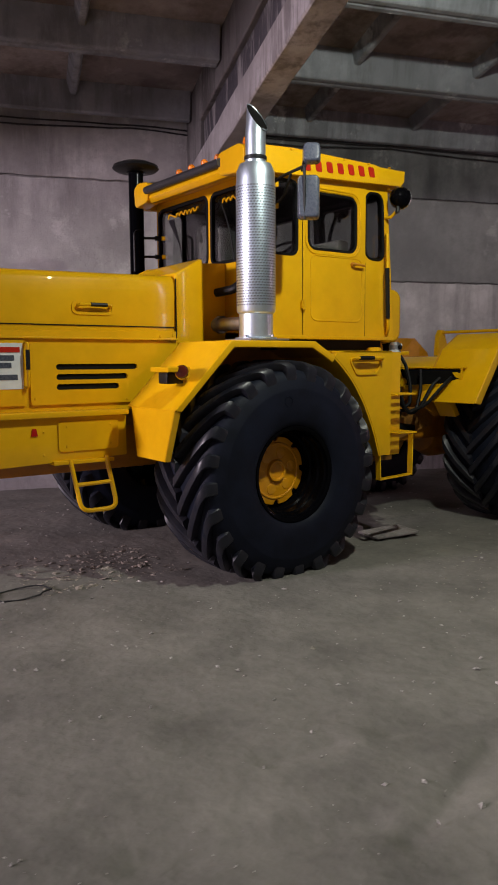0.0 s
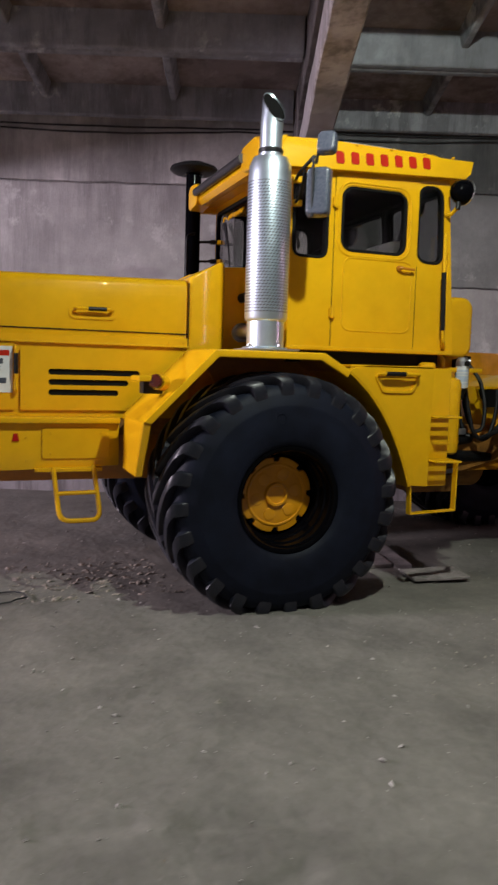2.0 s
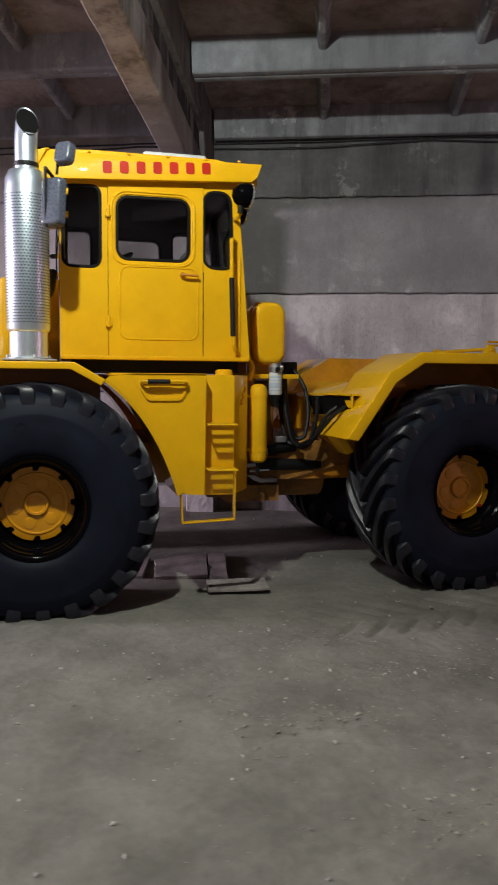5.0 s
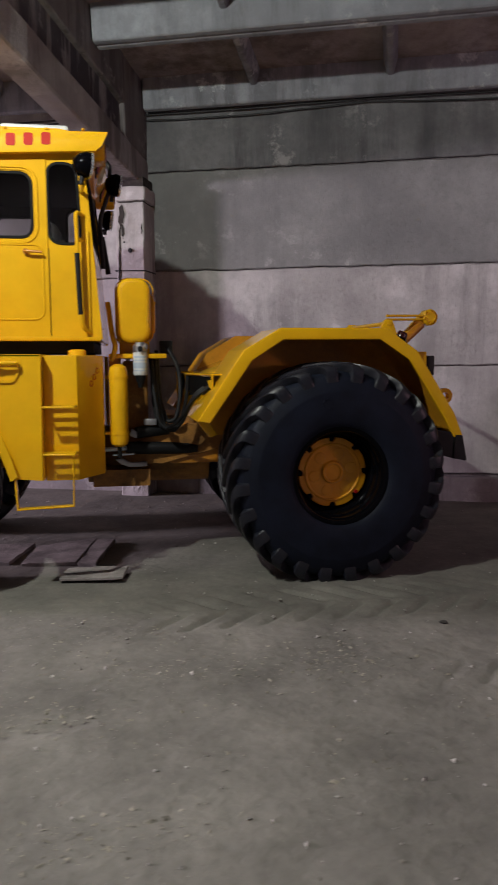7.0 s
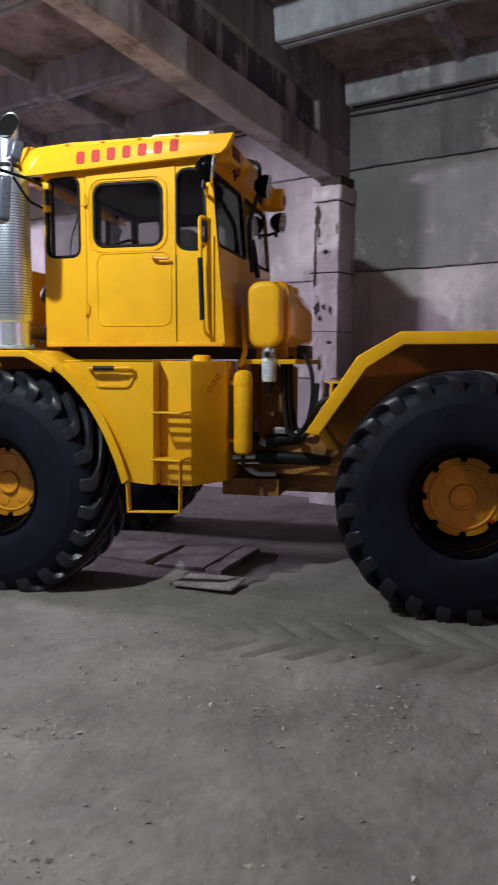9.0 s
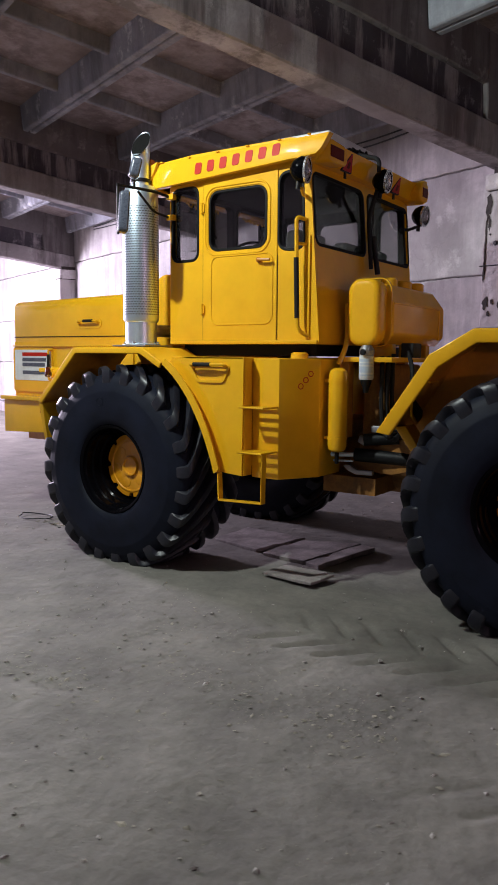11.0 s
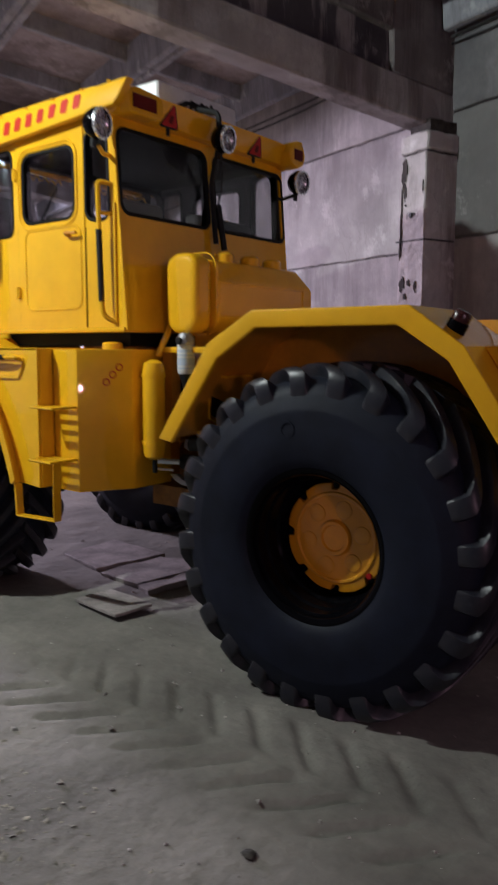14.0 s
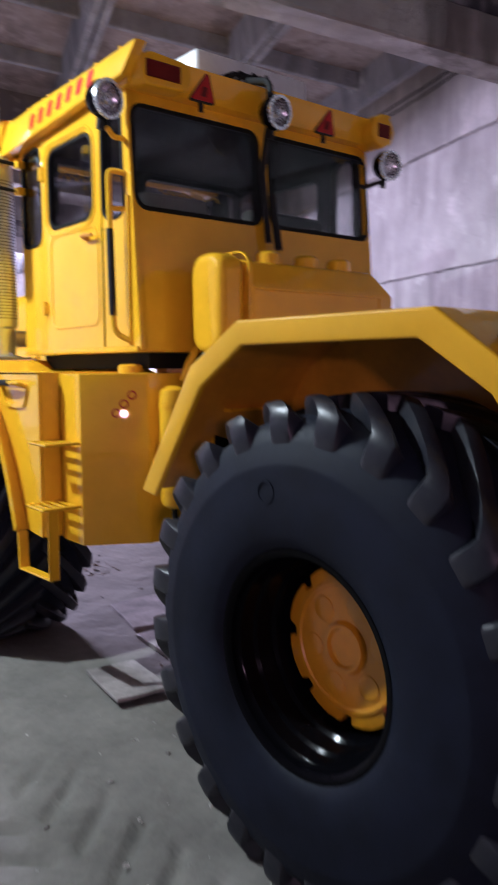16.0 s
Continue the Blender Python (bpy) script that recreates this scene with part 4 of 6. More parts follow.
def build_front_guard(side):
    def Y(v):
        return side * v
    a, b = sorted((Y(0.60), Y(1.275)))
    g = part("front_mudguard", under(bevelled(strip(FEND[1:], a, b, 0.012), 0.004, 1, 20)), [YELLOW, SHADE_YELLOW], tractor, "angular yellow front mudguard, underside painted in a shaded tone", smooth=20)
    # turned-down outer lip
    lip = [(-0.955, 1.25), (-0.50, 1.715), (0.26, 1.715), (0.46, 1.60), (0.435, 1.555), (0.235, 1.665), (-0.475, 1.665), (-0.905, 1.235)]
    lo, hi = sorted((Y(1.258), Y(1.285)))
    part("lip", bevelled(xz_prism(lip, lo, hi), 0.010, 3, 25), YELLOW, g)
    bm = prism([(-0.955, 1.25), (-0.985, 0.90), (-0.935, 0.895), (-0.905, 1.235)], lambda p, q, s: (p, Y((0.66, 1.275)[s]), q))
    for v in bm.verts:
        if v.co.z < 1.0 and abs(v.co.y) > 1:
            v.co.y *= 0.93
        if v.co.z < 1.0 and abs(v.co.y) < 0.9:
            v.co.y *= 1.2
    part("front_flap", bevelled(bm, 0.006, 1), YELLOW, g)
    lo, hi = sorted((Y(0.60), Y(0.615)))
    part("inner_skirt", xz_prism([(-0.42, 1.70), (0.26, 1.70), (0.46, 1.59), (0.46, 1.20), (-0.10, 1.20), (-0.30, 1.50)], lo, hi), SHADE_YELLOW, g, "inner skirt of the mudguard in shade-toned paint")
    # panel behind the wheel with a round arch edge
    edge = []
    for i in range(13):
        s = i / 12
        p0, p1, p2 = Vector((0.46, 1.60)), Vector((0.80, 1.36)), Vector((0.965, 0.80))
        edge.append(tuple(p0 * (1 - s) ** 2 + p1 * 2 * s * (1 - s) + p2 * s * s))
    out = edge + [(1.155, 0.785), (1.165, 1.645), (0.66, 1.645), (0.50, 1.625)]
    lo, hi = sorted((Y(1.185), Y(1.20)))
    bm = xz_prism(out, lo, hi)
    panel = part("rear_panel", bm, YELLOW, g)
    lo, hi = sorted((Y(0.66), Y(1.27)))
    bm = strip(edge, lo, hi, 0.014)
    part("arch_lip", bm, YELLOW, g)
    lo, hi = sorted((Y(1.262), Y(1.274)))
    wide = [(p[0] + 0.035, p[1] + 0.03) for p in edge[::-1]]
    part("arch_rim", xz_prism(edge + wide, lo, hi), YELLOW, g)
    lo, hi = sorted((Y(0.5), Y(1.20)))
    part("panel_top", cube(0.50, 1.165, lo, hi, 1.63, 1.647, 0.004), YELLOW, g)
    # tray with grab handle near the top
    yy = Y(1.20)
    bm = band(rounded_poly([(0.76, 1.475), (0.98, 1.475), (1.03, 1.575), (0.70, 1.575)], 0.02), lambda p, q: (p, yy + Y(0.012), q), 0.018, (0, -Y(0.014), 0))
    part("handle_tray", bm, YELLOW, g)
    grab(panel, (0.71, yy, 1.57), (1.02, yy, 1.57), (0, Y(0.05), 0), 0.012, (0.12, 0.62), 0.02)
    # lamp bracket on the sloping part
    bm = prism([(-0.98, 1.50), (-0.82, 1.50), (-0.81, 1.51), (-0.81, 1.535), (-0.98, 1.535)], lambda p, q, s: (p, Y((1.0, 1.24)[s]), q))
    part("lamp_bracket", bevelled(bm, 0.005, 1), YELLOW, g)
    lo, hi = sorted((Y(1.02), Y(1.14)))
    part("marker_lamp", cube(-0.93, -0.80, lo, hi, 1.42, 1.50, 0.012), BLACK, g, "black marker lamp housing")
    bm = lathe([(0.042, 0.0), (0.046, 0.03), (0.038, 0.045), (0, 0.05)], (-0.858, Y(1.215), 1.500), (-0.55, Y(0.80), 0.1), 18)
    part("turn_lamp", bm, DARK_AMBER, g, "dark amber turn lamp")
    bm = rod(bmesh.new(), (-0.800, Y(1.125), 1.490), (-0.855, Y(1.211), 1.500), 0.050, n=18)
    part("turn_lamp_shell", bm, YELLOW, g)
    return g


for side in (-1, 1):
    build_front_guard(side)

# step box behind the front wheel
def build_step_box(side):
    def Y(v):
        return side * v
    pts = [(1.165, Y(1.085)), (1.395, Y(1.085)), (1.565, Y(0.79)), (1.565, Y(0.45)), (1.165, Y(0.45))]
    sb = part("step_box", bevelled(xy_prism(pts, 0.765, 1.64), 0.012, 2, 25), YELLOW, tractor, "yellow step box and tank below the cab")
    lo, hi = sorted((Y(1.087), Y(1.186)))
    part("side_cheek", bevelled(xz_prism([(1.155, 0.785), (1.167, 0.785), (1.167, 1.645), (1.155, 1.645)], lo, hi), 0.002, 1), YELLOW, sb)
    for z, out in ((1.29, 1.262), (0.97, 1.285)):
        part("step_rim", bevelled(tube(bmesh.new(), [(1.175, Y(1.09), z), (1.175, Y(out), z), (1.375, Y(out), z), (1.385, Y(1.09), z)], 0.009, 6), 0.0005, 1), YELLOW, sb)
        for k in range(4):
            y = 1.103 + 0.045 * k
            lo, hi = sorted((Y(y), Y(y + 0.016)))
            part("step_slat", cube(1.176, 1.384, lo, hi, z - 0.004, z + 0.004), YELLOW, sb)
    bar = [(0.975, 0.80), (0.985, 0.592), (1.368, 0.606), (1.374, 0.97), (1.364, 0.97), (1.358, 0.618), (0.996, 0.604), (0.986, 0.80)]
    bm = xz_prism(bar, *sorted((Y(1.205), Y(1.262))))
    bevelled(bm, 0.003, 1)
    part("foot_step", bm, YELLOW, sb, "thin yellow bent foot step")
    bm = lathe([(0.0, 0.045), (0.05, 0.045), (0.065, 0.035), (0.068, 0.0)], (1.38, Y(0.78), 1.64), (0, 0, 1), 20)
    part("filler_cap", bm, YELLOW, sb)
    for k in range(3):
        # ring marks on the slanting rear face
        c = Vector((1.395, Y(1.085), 0)).lerp(Vector((1.565, Y(0.79), 0)), 0.52 + 0.12 * k) + Vector((0, 0, 1.44 + 0.045 * k))
        nrm = Vector((0.295, Y(0.17), 0)).normalized()
        bm = lathe([(0.016, 0.0005), (0.016, 0.002), (0.023, 0.002), (0.023, 0.0005)], c, nrm, 18)
        part("ring_mark", bm, RED, sb, "small red ring mark")
    return sb


for side in (-1, 1):
    build_step_box(side)

# ---- cab ----
CX0, CZ0, CZ1, CY = 0.17, 1.755, 3.07, 0.83


def rear_x(z):
    return 1.57 - (z - 1.755) / (3.07 - 1.755) * 0.105


def build_cab():
    floor_pts = [(CX0, -0.80), (1.55, -0.80), (1.55, 0.80), (CX0, 0.80)]
    cab = part("cab", bevelled(xy_prism(floor_pts, CZ0 - 0.01, CZ0 + 0.06), 0.01), YELLOW, tractor, "square yellow cab with tinted windows")
    # added black block carries the shade of the gap below the cab
    part("cab_base", cube(0.25, 1.50, -0.74, 0.74, 1.66, CZ0 - 0.012), SEAL_GAP, cab, "black block standing in for the shaded gap under the cab")
    # sides
    q_front = rounded_poly([(0.195, 2.41), (0.455, 2.41), (0.455, 2.975), (0.195, 2.965)], 0.07)
    q_door = rounded(0.578, 1.098, 2.475, 2.912, 0.075)
    q_rear = rounded_poly([(1.213, 2.44), (1.432, 2.43), (1.408, 2.985), (1.213, 2.985)], 0.085)
    outline = [(CX0, CZ0), (1.57, CZ0), (rear_x(3.02), 3.02), (rear_x(3.07), 3.07), (CX0, 3.05)]
    for s in (-1, 1):
        def P(a, b, off=0.0, s=s):
            return (a, s * (CY + off), b)
        part("side_wall", plate(outline, [q_front, q_door, q_rear], P, (0, -s * 0.04, 0)), YELLOW, cab)
        part("wall_lining", plate([(0.215, CZ0 + 0.02), (1.50, CZ0 + 0.02), (1.42, 3.02), (0.215, 3.02)], [q_front, q_door, q_rear], lambda a, b: P(a, b, -0.042), (0, -s * 0.012, 0)), TRIM, cab, "dark cloth lining of the cab")
        for q in (q_front, q_door, q_rear):
            part("window_seal", bevelled(band(inset(q, 0.008), lambda a, b: P(a, b, 0.005), 0.021, (0, -s * 0.065, 0)), 0.003, 1), SEAL_GAP, cab, "black rubber window seal")
            bm = plate(q, [], lambda a, b: P(a, b, -0.012), (0, -s * 0.005, 0))
            part("window_pane", bm, TINTED, cab, "dark tinted glass pane")
        # door skin with its pressed field
        d_out = [(0.512, CZ0 + 0.005), (1.205, CZ0 + 0.005), (1.205, 3.015), (0.512, 2.995)]
        part("door", bevelled(plate(d_out, [rounded(0.560, 1.116, 2.457, 2.930, 0.09)], lambda a, b: P(a, b, 0.008), (0, -s * 0.008, 0)), 0.003, 1), YELLOW, cab)
        fld = rounded(0.60, 1.16, 1.905, 2.415, 0.06)
        part("door_pressing", bevelled(band(fld, lambda a, b: P(a, b, 0.0135), 0.014, (0, -s * 0.007, 0)), 0.003, 1), YELLOW, cab)
        frame_l = rounded(0.545, 1.131, 2.442, 2.945, 0.10)
        part("door_pressing", bevelled(band(frame_l, lambda a, b: P(a, b, 0.016), 0.016, (0, -s * 0.010, 0)), 0.004, 1), YELLOW, cab)
        for z in (2.02, 2.80):
            bm = rod(bmesh.new(), P(0.512, z - 0.04, 0.022), P(0.512, z + 0.04, 0.022), 0.014, n=10)
            box(bm, 0.49, 0.535, min(s * 0.835, s * 0.855), max(s * 0.835, s * 0.855), z - 0.03, z + 0.03)
            part("hinge", bm, YELLOW, cab)
        bm = tube(bmesh.new(), arc([P(1.04, 2.372, 0.01), P(1.05, 2.372, 0.05), P(1.165, 2.366, 0.045)], 0.02), 0.010, 8)
        rod(bm, P(1.05, 2.372, 0.0), P(1.05, 2.372, 0.03), 0.02, n=12)
        part("door_handle", bm, FRAME_PAINT, cab, "dull painted door handle")
        # long grab rail behind the door
        bm = tube(bmesh.new(), arc([P(1.452, 2.63, 0.0), P(1.405, 2.65, 0.07), P(1.415, 2.18, 0.07)], 0.04), 0.015, 8)
        part("grab_rail", bm, YELLOW, cab)
        bm = tube(bmesh.new(), arc([P(1.415, 2.18, 0.07), P(1.43, 1.84, 0.07), P(1.485, 1.80, 0.0)], 0.05), 0.015, 8)
        part("grab_rail", bm, YELLOW, cab)
        part("rail_sleeve", rod(bmesh.new(), P(1.408, 2.36, 0.07), P(1.422, 1.93, 0.07), 0.019, n=10), BLACK, cab, "black grip sleeve")
        bm = rod(bmesh.new(), P(1.445, 2.46, 0.0), P(1.41, 2.46, 0.07), 0.012, n=8)
        part("rail_stay", bm, YELLOW, cab)
        part("corner_strip", cube(1.475, 1.49, min(s * 0.828, s * 0.845), max(s * 0.828, s * 0.845), 1.78, 2.52, 0.004), YELLOW, cab)
        part("corner_strip", cube(1.2075, 1.2105, min(s * 0.828, s * 0.8335), max(s * 0.828, s * 0.8335), 1.78, 2.40), SEAL_GAP, cab, "dark door gap")
        part("corner_strip", cube(0.508, 0.5105, min(s * 0.828, s * 0.8335), max(s * 0.828, s * 0.8335), 1.78, 2.98), SEAL_GAP, cab, "dark door gap")
        part("sill", cube(0.18, 1.56, min(s * 0.80, s * 0.848), max(s * 0.80, s * 0.848), 1.745, 1.775, 0.008), YELLOW, cab)
    # rear wall: two wide panes
    w_l = rounded(-0.80, 0.005, 2.465, 2.965, 0.06)
    w_r = rounded(0.085, 0.81, 2.465, 2.965, 0.06)

    def R(a, b, off=0.0):
        return (rear_x(b) + off, a, b)
    part("rear_wall", plate([(-0.80, CZ0), (0.80, CZ0), (0.80, 3.07), (-0.80, 3.07)], [w_l, w_r], R, (-0.04, 0, 0)), YELLOW, cab)
    part("wall_lining", plate([(-0.78, CZ0 + 0.02), (0.78, CZ0 + 0.02), (0.78, 3.02), (-0.78, 3.02)], [rounded(-0.775, 0.005, 2.465, 2.965, 0.06), rounded(0.085, 0.775, 2.465, 2.965, 0.06)], lambda a, b: R(a, b, -0.043), (-0.012, 0, 0)), TRIM, cab, "dark cloth lining of the cab")
    for w in (w_l, w_r):
        part("window_seal", bevelled(band(inset(w, 0.009), lambda a, b: R(a, b, 0.005), 0.024, (-0.065, 0, 0)), 0.003, 1), SEAL_GAP, cab, "black rubber window seal")
        part("window_pane", plate(w, [], lambda a, b: R(a, b, -0.012), (-0.005, 0, 0)), TINTED, cab, "dark tinted glass pane")
    # added dark strip hides the yellow wall edge from the camera
    bm = xz_prism([(1.45, 2.43), (rear_x(2.43) - 0.004, 2.43), (rear_x(2.99) - 0.004, 2.99), (1.425, 2.99)], 0.764, 0.772)
    part("pillar_trim", bm, TRIM, cab, "dark strip that hides the wall edge behind the rear window")
    # front wall: two panes
    f_l = rounded(-0.78, -0.035, 2.40, 2.97, 0.06)
    f_r = rounded(0.035, 0.78, 2.40, 2.97, 0.06)
    part("front_wall", plate([(-0.80, CZ0), (0.80, CZ0), (0.80, 3.05), (-0.80, 3.05)], [f_l, f_r], lambda a, b: (CX0, a, b), (0.04, 0, 0)), YELLOW, cab)
    part("wall_lining", plate([(-0.785, CZ0 + 0.02), (0.785, CZ0 + 0.02), (0.785, 3.02), (-0.785, 3.02)], [f_l, f_r], lambda a, b: (CX0 + 0.042, a, b), (0.012, 0, 0)), TRIM, cab, "dark cloth lining of the cab")
    for w in (f_l, f_r):
        part("window_seal", band(inset(w, 0.008), lambda a, b: (CX0 - 0.005, a, b), 0.026, (0.065, 0, 0)), SEAL_GAP, cab, "black rubber window seal")
        part("window_pane", plate(w, [], lambda a, b: (CX0 + 0.012, a, b), (0.005, 0, 0)), TINTED, cab, "dark tinted windscreen pane")
        c = sum(p[0] for p in w) / len(w)
        pts = [(CX0 + 0.008, c - 0.22 + 0.44 * i / 22, 2.90 + 0.018 * math.sin(i * 1.9) + 0.012 * (i % 5 == 0)) for i in range(23)]
        part("screen_band", tube(bmesh.new(), pts, [0.007 + 0.004 * (i % 3 == 0) for i in range(23)], 6), YELLOW, cab, "yellow squiggle of plain strokes on the glass")
    for y in (-0.4, 0.4):
        bm = tube(bmesh.new(), [(CX0 - 0.02, y, 2.38), (CX0 - 0.025, y + 0.05, 2.62), (CX0 - 0.012, y + 0.18, 2.86)], 0.006, 6)
        part("wiper", bm, BLACK, cab, "black wiper arm")
    # roof with deep side boards
    roof = [(-0.04, 3.13), (0.10, 3.205), (0.4, 3.225), (1.3, 3.225), (1.5, 3.19), (1.5, 3.06), (0.1, 3.04), (-0.04, 3.05)]
    part("roof", bevelled(xz_prism(roof, -0.84, 0.84), 0.015, 2), YELLOW, cab)
    for s in (-1, 1):
        lo, hi = sorted((s * 0.842, s * 0.905))
        board = [(0.02, 2.985), (1.555, 3.06), (1.60, 3.10), (1.645, 3.205), (0.02, 3.185)]
        bm = xz_prism(board, lo, hi)
        for v in bm.verts:
            if v.co.z > 3.15:
                v.co.y -= s * 0.035
        part("roof_board", bevelled(bm, 0.010, 2), YELLOW, cab)
        for k, x in enumerate((0.10, 0.38, 0.66, 0.94, 1.22, 1.47)):
            part("bolt", lathe([(0.013, 0), (0.013, 0.01), (0, 0.014)], (x, s * 0.85, 3.194 + 0.012 * x), (0, 0, 1), 8), YELLOW, cab)
        # red word on the side board, as plain blocks of letter size
        x = 0.466
        for k in range(7):
            w = 0.080
            z = 3.052 + 0.046 * (x - 0.466) / 0.78

            def place(a, b, s=s):
                low, top = 2.985 + 0.0487 * (a - 0.02), 3.185 + 0.0124 * (a - 0.02)
                return (a, s * (0.905 - 0.035 * (b - low) / (top - low) + 0.006), b)
            bm = plate(rounded(x + 0.008, x + w - 0.008, z, z + 0.088, 0.016, 3), [], place, (0, -s * 0.004, 0))
            part("red_block", bm, RED, cab, "plain red block of a painted name")
            x += 0.1185
    # front visor with blind roll and marker lamps
    vis = [(0.10, 3.20), (-0.06, 3.15), (-0.10, 3.02), (-0.06, 2.985), (0.02, 3.0), (0.02, 3.05)]
    part("front_visor", bevelled(xz_prism(vis, -0.905, 0.80), 0.01, 2), YELLOW, cab)
    for s in (-1, 1):
        reach = 0.89 if s > 0 else 1.0
        pod = rounded_poly([(s * 0.58, 2.99), (s * 0.93 * reach, 2.96), (s * 0.95 * reach, 3.14), (s * 0.86 * reach, 3.18), (s * 0.58, 3.16)], 0.05, 5)
        bm = prism(pod, lambda a, b, k: ((-0.12, 0.02)[k], a * (0.97, 1)[k], b))
        part("front_pod", bevelled(bm, 0.02, 3, 40), YELLOW, cab)
    part("sun_blind", rod(bmesh.new(), (-0.118, -0.60, 3.085), (-0.118, 0.58, 3.085), 0.034, n=18), BLIND, cab, "rolled dark sun blind")
    for y in (-0.84, 0.80):
        bm = lathe([(0.045, 0), (0.045, 0.035), (0.03, 0.065), (0, 0.07)], (-0.02, y, 3.17), (-0.2, 0, 1), 16)
        part("marker_lamp", bm, AMBER, cab, "small amber roof marker lamp")
    for y in (-0.35, -0.15, 0.05, 0.25):
        bm = lathe([(0.03, 0), (0.03, 0.02), (0.018, 0.035), (0, 0.037)], (0.03, y, 3.185), (-0.2, 0, 1), 12)
        part("marker_lamp", bm, AMBER, cab, "small amber roof marker lamp")
    # rear visor
    rv = [(1.45, 3.200), (1.60, 3.170), (1.535, 3.035), (1.46, 3.03)]
    part("rear_visor", bevelled(xz_prism(rv, -0.86, 0.86), 0.01, 2), YELLOW, cab)

    pod = rounded_poly([(-0.55, 3.03), (-0.845, 3.02), (-0.865, 3.145), (-0.80, 3.185), (-0.55, 3.168)], 0.06, 5)
    bm = prism(pod, lambda a, b, k: ((1.50, 1.615)[k], a * (1, 0.97)[k], b))
    part("visor_pod", bevelled(bm, 0.018, 3, 40), YELLOW, cab)
    bm = lathe([(0.0, 0.0), (0.090, 0.0), (0.104, 0.02), (0.104, 0.165), (0.092, 0.18), (0.0, 0.18)], (1.47, 0.80, 3.105), (1, 0, 0), 8)
    part("visor_pod", bevelled(bm, 0.012, 2, 30), YELLOW, cab, "eight-sided lamp pod")

    def rear_face(y, z, off):
        return (1.535 + 0.065 * (z - 3.035) / 0.17 + off, y, z)
    for y0, y1, back in ((-0.80, -0.60, 1.622), (0.745, 0.855, 1.657)):
        bm = plate([(y0, 3.060), (y1, 3.060), (y1, 3.140), (y0, 3.140)], [], lambda a, b: (back, a, b), (-0.03, 0, 0))
        part("tail_lamp", bevelled(bm, 0.004, 1), DARK_RED, cab, "dark red tail lamp")
    for y in (-0.42, 0.47):
        tri = [(y - 0.085, 3.03), (y + 0.085, 3.03), (y, 3.175)]
        bm = plate(rounded_poly(tri, 0.02, 3), [], lambda a, b: rear_face(a, b, 0.012), (-0.014, 0, 0))
        part("triangle_reflector", bm, BLACK, cab, "dark warning triangle")
        bm = plate(rounded_poly([(y - 0.072, 3.037), (y + 0.072, 3.037), (y, 3.160)], 0.014, 3), [], lambda a, b: rear_face(a, b, 0.0145), (-0.002, 0, 0))
        part("triangle_field", bm, RED_LENS, cab, "red field of the triangle")
        bm = plate(rounded(y - 0.018, y + 0.018, 3.055, 3.098, 0.006, 2), [], lambda a, b: rear_face(a, b, 0.0165), (-0.0015, 0, 0))
        part("triangle_mark", bm, DARK_RED, cab)
        part("triangle_stalk", cube(1.528, 1.540, y - 0.012, y + 0.012, 2.985, 3.04), BLACK, cab)

    def work_lamp(c, d, r=0.096):
        bm = lathe([(0.0, -0.105), (0.035, -0.10), (0.07, -0.07), (0.092, -0.02), (r, 0.012), (r, 0.022), (r - 0.012, 0.024), (r - 0.014, 0.0), (0.05, -0.045), (0.0, -0.055)], c, d, 28)
        lm = part("work_lamp", bm, BLACK_GLOSS, cab, "round black work lamp with bright reflector")
        dd = Vector(d).normalized()
        bm = lathe([(r - 0.006, 0.0135), (0.068, -0.006), (0.045, -0.020), (0.024, -0.029), (0.020, -0.022), (0.012, -0.012), (0.0, -0.010)], c, d, 28)
        part("reflector_bowl", bm, BOWL, cab, "bright lamp reflector")
        bm = lathe([(r - 0.012, 0.017), (0.05, 0.026), (0.0, 0.030), (0.0, 0.026), (0.05, 0.022), (r - 0.012, 0.013)], c, d, 28)
        part("lamp_glass", bm, LENS, cab, "clear lamp glass").visible_shadow = False
        bm = lathe([(r - 0.012, 0.014), (r - 0.012, 0.026), (r + 0.004, 0.026), (r + 0.004, 0.012)], c, d, 28)
        part("lamp_ring", bm, BOWL, cab, "bright lamp ring")
        bm = rod(bmesh.new(), Vector(c) - dd * 0.04 - Vector((0, 0, 0.06)), Vector(c) - dd * 0.05 - Vector((0, 0, 0.135)), 0.018, n=10)
        part("lamp_foot", bm, BLACK, cab)
    work_lamp((1.500, -0.955, 2.948), (0.9, 0.22, -0.10), 0.088)
    work_lamp((1.60, 0.98, 2.92), (0.9, -0.05, -0.12), 0.088)
    work_lamp((1.69, -0.03, 3.02), (0.95, 0.12, -0.15), 0.084)
    for s, x, y in ((-1, 1.465, 0.935), (1, 1.555, 0.965)):
        part("lamp_arm", tube(bmesh.new(), [(1.44, s * 0.83, 2.80), ((1.44 + x) / 2, s * 0.89, 2.795), (x, s * y, 2.83)], 0.014, 8), YELLOW if s < 0 else BLACK, cab)
    bm = tube(bmesh.new(), arc([(1.45, -0.03, 3.25), (1.63, -0.03, 3.20), (1.63, -0.03, 3.0), (1.54, -0.01, 2.75), (1.56, 0.02, 2.36)], 0.05), 0.018, 8)
    part("wiper", bm, BLACK, cab, "black wiper and cable over the rear pillar")
    bm = rod(bmesh.new(), (1.555, 0.05, 2.62), (1.60, 0.06, 2.32), 0.022, n=8)
    part("wiper", bm, BLACK, cab, "black wiper and cable over the rear pillar")
    # roof cooler
    bm = cube(0.82, 1.33, -0.30, 0.53, 3.225, 3.405, 0.03, 3)
